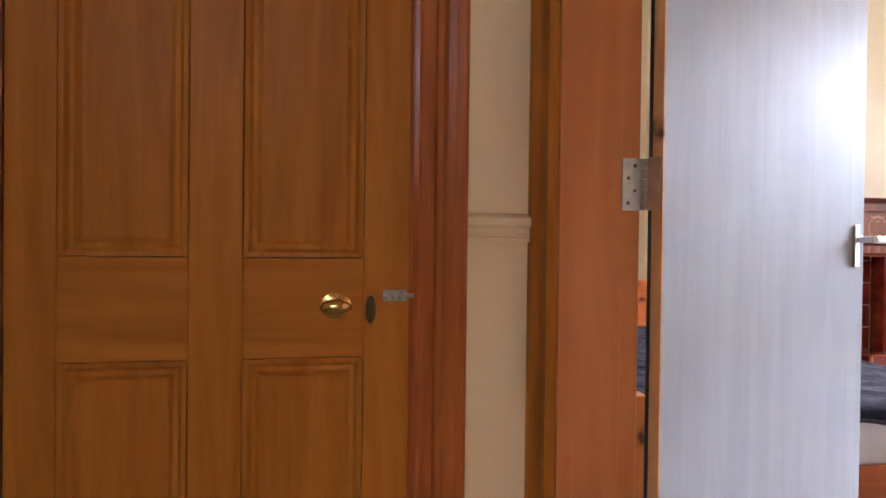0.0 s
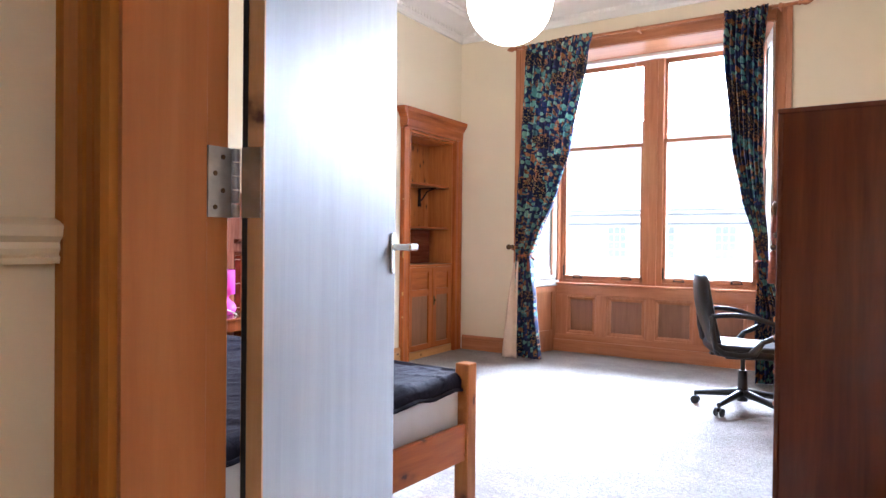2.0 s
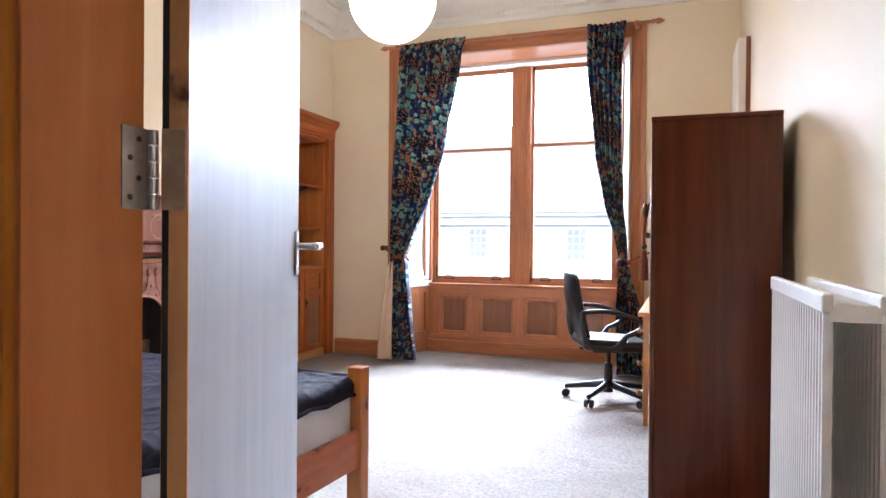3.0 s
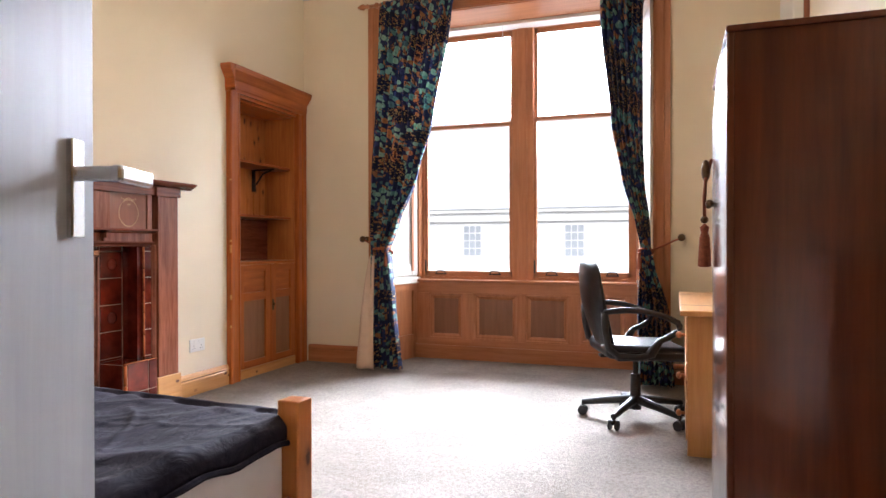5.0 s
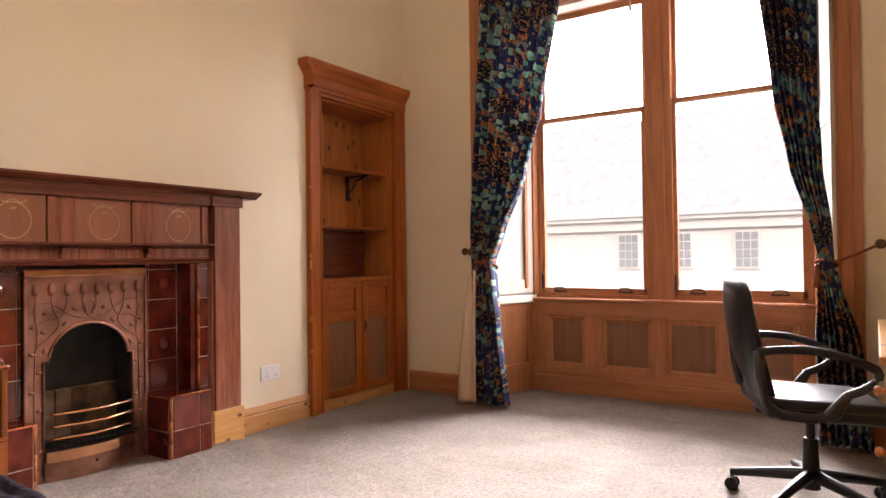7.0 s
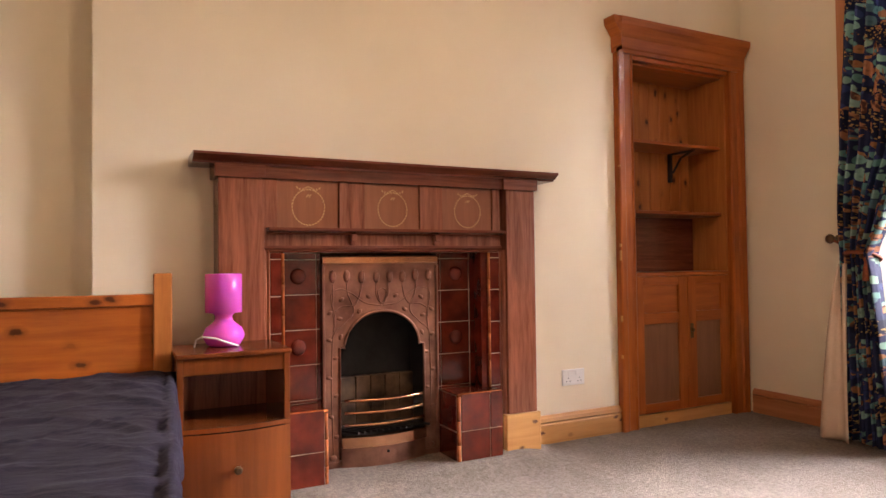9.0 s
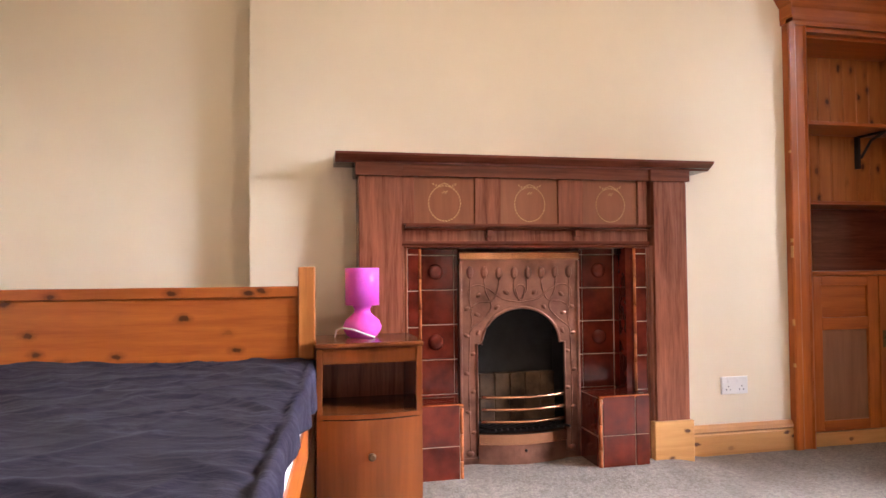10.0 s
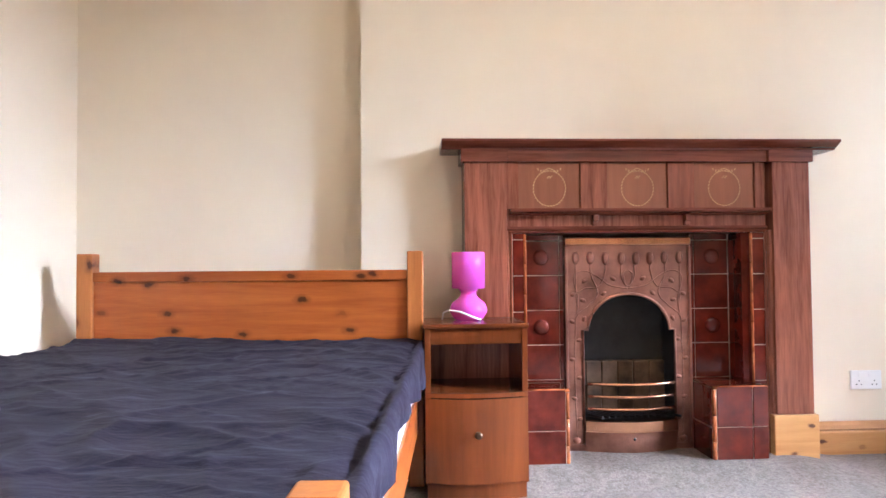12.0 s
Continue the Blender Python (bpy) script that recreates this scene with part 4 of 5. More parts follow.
    for z in (0.03, 0.189, 0.348, 0.507, 0.666, 0.825):
        for a, b in ((3.204, 3.254), (4.287, 4.342)):
            tile(a, b, 4.648, 4.657, z + 0.02, z + 0.02 + P - G)
    for a, b in ((3.204, 3.254), (4.287, 4.342)):
        tile(a, b, 4.648, 4.657, 1.004, 1.029)
    for a, b in ((3.43, 3.457), (4.05, 4.056)):
        for z in (0.004, 0.186):
            tile(a, b, 4.768, 4.777, z, z + 0.178)
    for a, b in ((3.266, 3.436), (3.4385, 3.456), (4.056, 4.07), (4.0725, 4.231)):
        tile(a, b, 4.768, 4.777, 1.003, 1.029)
        tile(a, b, 4.768, 4.777, 0.35, 0.364)
    for z in (0.367, 0.526, 0.685, 0.844):
        zz = min(z + P - G, 1.028)
        tile(3.266, 3.436, 4.768, 4.777, z, zz)
        tile(3.4385, 3.456, 4.768, 4.777, z, zz)
        tile(4.056, 4.07, 4.768, 4.777, z, zz)
        tile(4.0725, 4.231, 4.768, 4.777, z, zz)
        for a, b in ((3.262, 3.268),):
            tile(a - 0.003, b - 0.003, 4.67, 4.765, z, zz)
        s = box(-0.005, 0.0, 0, 0.122, z, zz, 0.0015, 1)
        s.transform(Matrix.Translation((4.279, 4.652, 0)) @ Matrix.Rotation(radians(20), 4, 'Z'))
        part("tile", s, MAT_tile, t)
    for cx, zc in ((3.352, 0.925), (3.352, 0.605), (4.155, 0.925), (4.155, 0.605)):
        smooth(part("boss", ball((cx, 4.768, zc), 0.036, (1, 0.45, 1), 20), MAT_tile, t, "round raised boss on a tile"))
    for x in (3.258, 4.283):
        for k in range(5):
            smooth(part("edge_tile", rod((x, 4.651, 0.36 + k * 0.134), (x, 4.651, 0.36 + k * 0.134 + 0.132), 0.007, None, 10), MAT_bullnose, t, "amber rounded edge tile"))
    for x0, x1, s in ((3.205, 3.428, 1), (4.055, 4.300, -1)):
        part("hob_bed", box(x0 + 0.002, x1 - 0.002, 4.568, 4.77, 0, 0.352), MAT_grout, t)
        xe = x1 if s > 0 else x0
        w = 0.157
        cols = ((x0, x1 - 0.018),) if s > 0 else ((x0 + 0.018, x0 + 0.018 + w), (x0 + 0.021 + w, x1))
        for a, b in cols:
            for z in (0.008, 0.183):
                tile(a, b, 4.565, 4.573, z, z + 0.172)
        for z in (0.008, 0.183):
            tile(xe - 0.004 if s > 0 else xe - 0.004, xe + 0.004, 4.585, 4.765, z, z + 0.165)
        part("hob_top", box(x0, x1, 4.575, 4.768, 0.35, 0.358, 0.002, 1), MAT_tile, t)
        smooth(part("edge_tile", rod((x0, 4.574, 0.351), (x1, 4.574, 0.351), 0.0085, None, 12), MAT_bullnose, t, "amber rounded edge tile"))
        xx = xe - 0.008 * s
        for k in range(3):
            smooth(part("edge_tile", rod((xx, 4.574, 0.004 + 0.114 * k), (xx, 4.574, 0.116 + 0.114 * k), 0.0095, None, 12), MAT_bullnose, t, "amber rounded edge tile"))

    # pressed copper insert with an arched opening
    c = thing("fire_insert", None, "embossed copper art nouveau fire insert with arched opening", "fire insert")
    x0, x1, z1, y = 3.458, 4.05, 1.016, 4.765
    ax, az, ar = 3.755, 0.575, 0.19
    bm = bmesh.new()
    N = 24
    arc = [(ax - 0.215, 0.07), (ax - 0.215, 0.59), (ax - ar, 0.59)] + [(ax + ar * math.cos(math.pi - math.pi * i / N), az + 0.015 + 0.165 * math.sin(math.pi * i / N)) for i in range(1, N)] + [(ax + ar, 0.59), (ax + 0.215, 0.59), (ax + 0.215, 0.07)]
    outer = []
    for i, (px, pz) in enumerate(arc):
        k = i / (len(arc) - 1)
        if i <= 2:
            outer.append((x0, (0.07, 0.59, 0.62)[i]))
        elif i >= len(arc) - 3:
            outer.append((x1, (0.62, 0.59, 0.07)[i - len(arc) + 3]))
        else:
            t0 = (i - 2) / (N)
            pth = 0.375 + (x1 - x0) + 0.375
            dd = t0 * pth
            outer.append((x0, 0.62 + dd) if dd < 0.375 else ((x0 + dd - 0.375, z1 - 0.02) if dd < 0.375 + x1 - x0 else (x1, z1 - 0.02 - (dd - 0.375 - (x1 - x0)))))
    for (a, b), (a2, b2), (o, p), (o2, p2) in zip(arc, arc[1:], outer, outer[1:]):
        vs = [bm.verts.new((q[0], y, q[1])) for q in ((a, b), (a2, b2), (o2, p2), (o, p))]
        bm.faces.new(vs)
    bmesh.ops.remove_doubles(bm, verts=bm.verts, dist=0.0005)
    plate = part("face_plate", bm, MAT_copper, c)
    so = plate.modifiers.new("thick", 'SOLIDIFY')
    so.thickness, so.offset = 0.012, 0
    part("backing", mesh(box(x0, x0 + 0.06, y + 0.007, y + 0.02, 0.05, z1), box(x1 - 0.06, x1, y + 0.007, y + 0.02, 0.05, z1), box(x0, x1, y + 0.007, y + 0.02, 0.78, z1)), MAT_copper, c)
    part("hood_band", box(x0, x1, y - 0.022, y + 0.004, 0.978, 1.016, 0.006), MAT_copper_bright, c, "rubbed bright copper band")
    for a in (x0, x1 - 0.014):
        part("border", box(a, a + 0.014, y - 0.016, y, 0.05, 0.972, 0.004), MAT_copper, c)
    ring = [(px, y - 0.01, pz) for px, pz in arc[1:-1]]
    smooth(part("arch_bead", sweep([(arc[0][0], y - 0.008, 0.08)] + ring + [(arc[-1][0], y - 0.008, 0.08)], 0.007), MAT_copper, c))
    for dx in (-0.244, -0.176, -0.104, -0.030, 0.038, 0.104, 0.172, 0.242):
        bx, bz = ax + dx, 0.921 - 0.004 * (abs(dx) < 0.12)
        bud = part("tulip", ball((bx, y - 0.008, bz), 0.0175, (0.95, 0.7, 1.7), 14), MAT_copper, c, "embossed tulip bud")
        smooth(bud)
        for rx in (-0.008, 0.0, 0.008):
            smooth(part("tulip_rib", sweep(curve_points((bx + rx * 0.3, y - 0.015, bz - 0.027), (bx + rx * 1.5, y - 0.024, bz), (bx + rx * 0.6, y - 0.014, bz + 0.027), 6), 0.0017, 5), MAT_copper, bud))

    def flowing(points, steps=7):
        """A smooth curve through points given as (side, height)."""
        p = [points[0]] + list(points) + [points[-1]]
        out = []
        for a, b, d, e in zip(p, p[1:], p[2:], p[3:]):
            for q in range(steps):
                t = q / steps
                out.append(tuple(0.5 * (2 * v1 + (v2 - v0) * t + (2 * v0 - 5 * v1 + 4 * v2 - v3) * t * t + (3 * v1 - v0 - 3 * v2 + v3) * t ** 3) for v0, v1, v2, v3 in zip(a, b, d, e)))
        return out + [points[-1]]
    vines = (((0.246, 0.09), (0.252, 0.37), (0.248, 0.59), (0.24, 0.657), (0.188, 0.70), (0.142, 0.758), (0.17, 0.835), (0.176, 0.895)),
             ((0.24, 0.668), (0.234, 0.735), (0.25, 0.80), (0.248, 0.845), (0.205, 0.863), (0.147, 0.838), (0.085, 0.795), (0.0, 0.780)),
             ((0.244, 0.89), (0.243, 0.77), (0.238, 0.70)),
             ((0.235, 0.76), (0.20, 0.782), (0.135, 0.79), (0.108, 0.85), (0.104, 0.89)),
             ((0.03, 0.89), (0.032, 0.84), (0.015, 0.80), (-0.01, 0.786)),
             ((0.012, 0.80), (0.022, 0.845), (0.004, 0.862)))
    for s in (-1, 1):
        def at(dx, z):
            return (ax + s * dx, y - 0.0075, z)
        for line in vines:
            smooth(part("vine", sweep([at(*q) for q in flowing(line)], 0.0029, 6), MAT_copper, c))
        for dx, z, turn in ((0.203, 0.815, 40), (0.07, 0.825, -30), (0.258, 0.754, 30), (0.212, 0.726, -10), (0.115, 0.757, 40), (0.262, 0.63, -20), (0.207, 0.642, 60), (0.23, 0.545, 10), (0.264, 0.457, -10), (0.23, 0.373, 10), (0.257, 0.28, -20), (0.23, 0.186, 10)):
            lf = ball((0, 0, 0), 0.0115, (1.25, 0.6, 0.8), 10)
            lf.transform(Matrix.Translation(at(dx, z)) @ Matrix.Rotation(radians(turn * s), 4, 'Y'))
            smooth(part("leaf", lf, MAT_copper, c))
        smooth(part("root_boss", ball(at(0.248, 0.09), 0.018, (1, 0.5, 0.8), 12), MAT_copper, c))
    # firebox
    fb = part("firebox", mesh(box(3.46, 3.52, y + 0.02, 5.14, 0, 0.9), box(3.99, 4.05, y + 0.02, 5.14, 0, 0.9), box(3.46, 4.05, y + 0.02, 5.14, 0.8, 0.9), box(3.46, 4.05, y + 0.25, 5.14, 0.5, 0.9)), MAT_iron, c)
    part("fire_back", box(3.52, 3.99, y + 0.2, y + 0.25, 0.15, 0.86), MAT_iron, c, "soot-black fire back")
    for r in range(2):
        for k in range(6):
            a = 3.522 + 0.078 * k
            part("firebrick", box(a, a + 0.0755, y + 0.165 - 0.003 * ((k + r) % 2), y + 0.205, 0.19 + 0.118 * r, 0.305 + 0.118 * r, 0.004, 1), MAT_firebrick, c)
    for z in (0.349, 0.293, 0.237):
        pts = [(ax - 0.2 + 0.4 * k / 14, y - 0.03 - 0.045 * math.sin(math.pi * k / 14), z) for k in range(15)]
        smooth(part("grate_bar", sweep(pts, 0.0075, 8), MAT_copper_bright, c))
    for k in range(13):
        xx = ax - 0.18 + 0.03 * k
        b = box(-0.005, 0.005, -0.07, 0.07, 0.196, 0.206)
        b.transform(Matrix.Translation((xx, y + 0.005, 0)) @ Matrix.Rotation(radians(35), 4, 'Z'))
        part("grate_slat", b, MAT_iron, c)
    def bowed(z0, z1, d):
        bm = bmesh.new()
        f0, f1 = [], []
        for k in range(17):
            xx, yy = ax - 0.212 + 0.424 * k / 16, y - d - 0.045 * math.sin(math.pi * k / 16)
            f0.append((bm.verts.new((xx, yy, z0)), bm.verts.new((xx, yy, z1))))
            f1.append((bm.verts.new((xx, yy + 0.04, z0)), bm.verts.new((xx, yy + 0.04, z1))))
        for (a, b), (p, q), (a1, b1), (p1, q1) in zip(f0, f0[1:], f1, f1[1:]):
            bm.faces.new((a, p, q, b))
            bm.faces.new((a1, b1, q1, p1))
            bm.faces.new((b, q, q1, b1))
            bm.faces.new((a, a1, p1, p))
        return bm
    part("ash_rim", bowed(0.135, 0.182, 0.036), MAT_copper_bright, c)
    part("ash_front", bowed(0.03, 0.13, 0.018), MAT_copper, c)
    part("ash_knob", ball((ax, y - 0.068, 0.105), 0.007), MAT_iron, c)
    part("hearth_back", box(3.46, 4.05, y + 0.02, 5.14, 0.0, 0.19), MAT_iron, c)
    part("base_plate", box(3.455, 4.052, y - 0.01, y + 0.02, 0.0, 0.07), MAT_copper, c)


fireplace()


def socket():
    s = thing("wall_socket", None, "white double wall socket with two switches", "socket")
    x0, z1 = 4.806, 0.384
    part("plate", box(x0, x0 + 0.15, WY - 0.01, WY, z1 - 0.088, z1, 0.003), MAT_radiator, s)
    for k in (0.035, 0.085):
        part("rocker", box(x0 + k, x0 + k + 0.014, WY - 0.014, WY - 0.01, z1 - 0.03, z1 - 0.012, 0.001, 1), MAT_radiator, s)
    for k in (0.025, 0.1):
        for dx, dz in ((0.012, 0.045), (0.0, 0.062), (0.022, 0.062)):
            part("slot", box(x0 + k + dx, x0 + k + dx + 0.005, WY - 0.0106, WY - 0.0096, z1 - dz - 0.006, z1 - dz), MAT_black, s)


socket()

# ---- bed ----


def bed():
    # origin at the right foot corner on the floor, turned a little off the wall
    m = pose(2.665, 2.515, 0, 0, 0, -4.05)
    b = thing("double_bed", m, "pine double bed frame with knotty headboard", "bed")
    W = 1.42
    for x in (-0.064, -W):
        part("foot_post", box(x, x + 0.064, 0, 0.066, 0, 0.632, 0.005), MAT_pine_knot_z, b)
        part("head_post", box(x, x + 0.064, 1.935, 2.0, 0, 0.952, 0.005), MAT_pine_knot_z, b)
    part("foot_rail", box(-W + 0.06, -0.06, 0.012, 0.036, 0.235, 0.385, 0.004), MAT_pine_knot_x, b)
    for x in (-0.045, -W + 0.02):
        part("side_rail", box(x, x + 0.025, 0.064, 1.937, 0.235, 0.385, 0.004), MAT_pine_y, b)
    hr = part("headboard", box(-W + 0.062, -0.062, 1.955, 1.98, 0.42, 0.838, 0.003), MAT_pine_knot_x, b)
    part("top_rail", box(-W + 0.062, -0.062, 1.945, 1.988, 0.834, 0.876, 0.004), MAT_pine_knot_x, b)
    for k in range(12):
        y = 0.15 + 0.15 * k
        part("slat", box(-W + 0.045, -0.045, y, y + 0.07, 0.285, 0.303), MAT_light_pine_x, b)
    mt = thing("mattress", m, "white quilted mattress on the pine bed", "mattress")
    body = part("body", box(-W + 0.05, -0.03, 0.05, 1.93, 0.304, 0.575, 0.04, 4), MAT_mattress, mt)
    smooth(body)
    for z in (0.33, 0.55):
        part("piping", mesh(sweep([(-W + 0.08, 0.052, z), (-0.06, 0.052, z)], 0.006), sweep([(-0.03, 0.09, z), (-0.03, 1.9, z)], 0.006)), MAT_mattress, mt)
    # crumpled sheet, hanging over the side
    bm = bmesh.new()
    nx, ny = 190, 240
    grid = []
    for j in range(ny + 1):
        v = j / ny
        row = []
        drop = 0.10 + 0.14 * v ** 5 + 0.015 * math.sin(11 * v)
        total = W - 0.053 + drop
        for i in range(nx + 1):
            d = total * i / nx
            y = 0.02 + 1.905 * v
            z = 0.592
            x = -W + 0.03 + d
            over = d - (W - 0.053)
            if over > 0:
                x = -0.022 + 0.03 * math.sin(min(over / 0.05, 1) * 1.57)
                z = 0.592 - max(0, over - 0.02)
                x += 0.012 * math.sin(y * 16) * min(1, over * 8)
            elif over > -0.06:
                z -= 0.012 * ((over + 0.06) / 0.06) ** 2
            if j < 5:
                y = 0.034 if j < 4 else 0.045
                z = min(z, 0.592 - 0.014 * (5 - j)) if over <= 0 else z
            n1 = noise.noise(Vector((x * 1.6 + y * 0.8, y * 1.9, 1.7)))
            n2 = noise.noise(Vector((x * 7 + y * 5, y * 12 - x * 4, 5.1)))
            ridge = 1 - abs(noise.noise(Vector((x * 1.8 - y * 1.2, y * 3.6 + x * 2.0, 9.3))))
            lift = 0.007 * n1 + 0.0018 * n2 + 0.009 * max(0, ridge - 0.86) / 0.14
            for fx, fy, tilt, off, high in ((1.2, 2.6, 0.9, 3.1, 0.006), (1.8, 4.6, -0.5, 7.7, 0.005), (3.5, 2.0, 1.4, 2.4, 0.004), (2.4, 7.0, 0.35, 5.2, 0.003)):
                fold = noise.noise(Vector((fx * x + off, fy * (y + tilt * x), off)))
                lift += high * max(0, 1 - abs(fold) * 9) ** 1.5
            if v > 0.93:
                lift += 0.007 * (v - 0.93) / 0.07 * (0.7 + n1)
            row.append(bm.verts.new((x + (lift * 0.5 if over > 0 else 0), y, z + (lift if over <= 0 else 0))))
        grid.append(row)
    for r, s in zip(grid, grid[1:]):
        for i in range(nx):
            bm.faces.new((r[i], r[i + 1], s[i + 1], s[i]))
    sh = thing("bed_sheet", m, "crumpled slate blue cotton sheet over the mattress", "sheet")
    cl = smooth(part("cloth", bm, MAT_sheet, sh))
    so = cl.modifiers.new("thick", 'SOLIDIFY')
    so.thickness = 0.006
    hem = part("hem", sweep([(-W + 0.03 + (W - 0.043) * k / 40, 0.030 + 0.004 * math.sin(k * 1.7), 0.525 + 0.006 * math.sin(k * 0.9)) for k in range(41)], 0.008, 6), MAT_sheet, sh)


bed()


def nightstand():
    n = thing("bedside_cabinet", None, "walnut veneer bedside cabinet with open shelf and bowed door", "bedside cabinet")
    x0, x1, yb = 2.812, 3.208, 4.70
    def bowed(z0, z1, y, b, xa=x0, xb=x1, back=yb):
        bm = bmesh.new()
        lo, hi = [], []
        N = 16
        pts = [(xa + (xb - xa) * k / N, y - b * math.sin(math.pi * k / N)) for k in range(N + 1)] + [(xb, back), (xa, back)]
        lo = [bm.verts.new((px, py, z0)) for px, py in pts]
        hi = [bm.verts.new((px, py, z1)) for px, py in pts]
        bm.faces.new(lo)
        bm.faces.new(hi)
        k = len(pts)
        for i in range(k):
            bm.faces.new((lo[i], lo[(i + 1) % k], hi[(i + 1) % k], hi[i]))
        return bm
    part("top", box(x0 - 0.006, x1 + 0.006, 4.355, yb, 0.648, 0.666, 0.006), MAT_walnut_x, n)
    part("side", box(x0, x0 + 0.022, 4.365, yb, 0.06, 0.648, 0.002), MAT_walnut_x, n)
    part("side", box(x1 - 0.022, x1, 4.365, yb, 0.06, 0.648, 0.002), MAT_walnut_x, n)
    part("apron", box(x0 + 0.022, x1 - 0.022, 4.37, 4.39, 0.588, 0.648, 0.002), MAT_walnut_x, n)
    part("shelf", bowed(0.388, 0.404, 4.362, 0.03), MAT_walnut_x, n)
    part("back", box(x0 + 0.022, x1 - 0.022, yb - 0.01, yb - 0.002, 0.06, 0.648), MAT_mahog_z, n)
    d = part("door", bowed(0.066, 0.384, 4.362, 0.035, x0 + 0.002, x1 - 0.002, 4.39), MAT_walnut_x, n)
    kb = part("knob", lathe([(0.008, 0), (0.008, 0.012), (0.014, 0.016), (0.015, 0.022), (0.008, 0.027)], (0, 0, 0), 18), MAT_bronze, d, "round dull metal knob")
    kb.data.transform(Matrix.Translation((3.01, 4.328, 0.254)) @ Matrix.Rotation(radians(90), 4, 'X'))
    part("plinth", bowed(0.0, 0.06, 4.375, 0.03, x0 + 0.008, x1 - 0.008), MAT_walnut_x, n)
    n.location = (-0.008, -0.07, 0)


nightstand()


def table_lamp():
    l = thing("table_lamp", None, "small magenta pink table lamp with white flex", "lamp")
    c = (2.992, 4.50, 0.666)
    smooth(part("base", lathe([(0.05, 0.0), (0.062, 0.006), (0.076, 0.03), (0.078, 0.045), (0.068, 0.07), (0.045, 0.088), (0.034, 0.1), (0.032, 0.115), (0.042, 0.128), (0.046, 0.13)], c, 36), MAT_pink, l))
    sh = smooth(part("shade", lathe([(0.069, 0.13), (0.069, 0.278), (0.066, 0.28), (0.066, 0.132)], c, 40), MAT_pink, l, "pink cylindrical shade"))
    part("flex", sweep([(3.035, 4.43, 0.671), (3.0, 4.415, 0.684), (2.95, 4.41, 0.705), (2.905, 4.42, 0.712), (2.885, 4.45, 0.70), (2.88, 4.47, 0.671)], 0.0035, 8), MAT_flex, l, "white flex looped over the base")
    smooth(l.children[-1])
    w = thing("lamp_flex_lead", None, "pale flex trailing beside the bedside cabinet", "cable")
    smooth(part("lead", sweep([(2.80, 4.68, 0.5), (2.798, 4.66, 0.2), (2.79, 4.6, 0.06), (2.74, 4.5, 0.012), (2.66, 4.48, 0.006)], 0.004, 8), MAT_flex, w))


table_lamp()

# ---- pendant, wardrobe, radiator, desk, chair ----


def pendant():
    p = thing("pendant_lamp", None, "large round white paper globe lamp", "ceiling lamp")
    c = (3.70, 2.90, 2.53)
    g = smooth(part("globe", ball(c, 0.248, (1, 1, 1), 40), MAT_globe, p))
    part("flex", rod((c[0], c[1], c[2] + 0.245), (c[0], c[1], TOP - 0.02), 0.004), MAT_flex, p)
    part("ceiling_rose", lathe([(0.05, -0.03), (0.045, -0.01), (0.05, 0.0)], (c[0], c[1], TOP), 20), MAT_flex, p)


pendant()


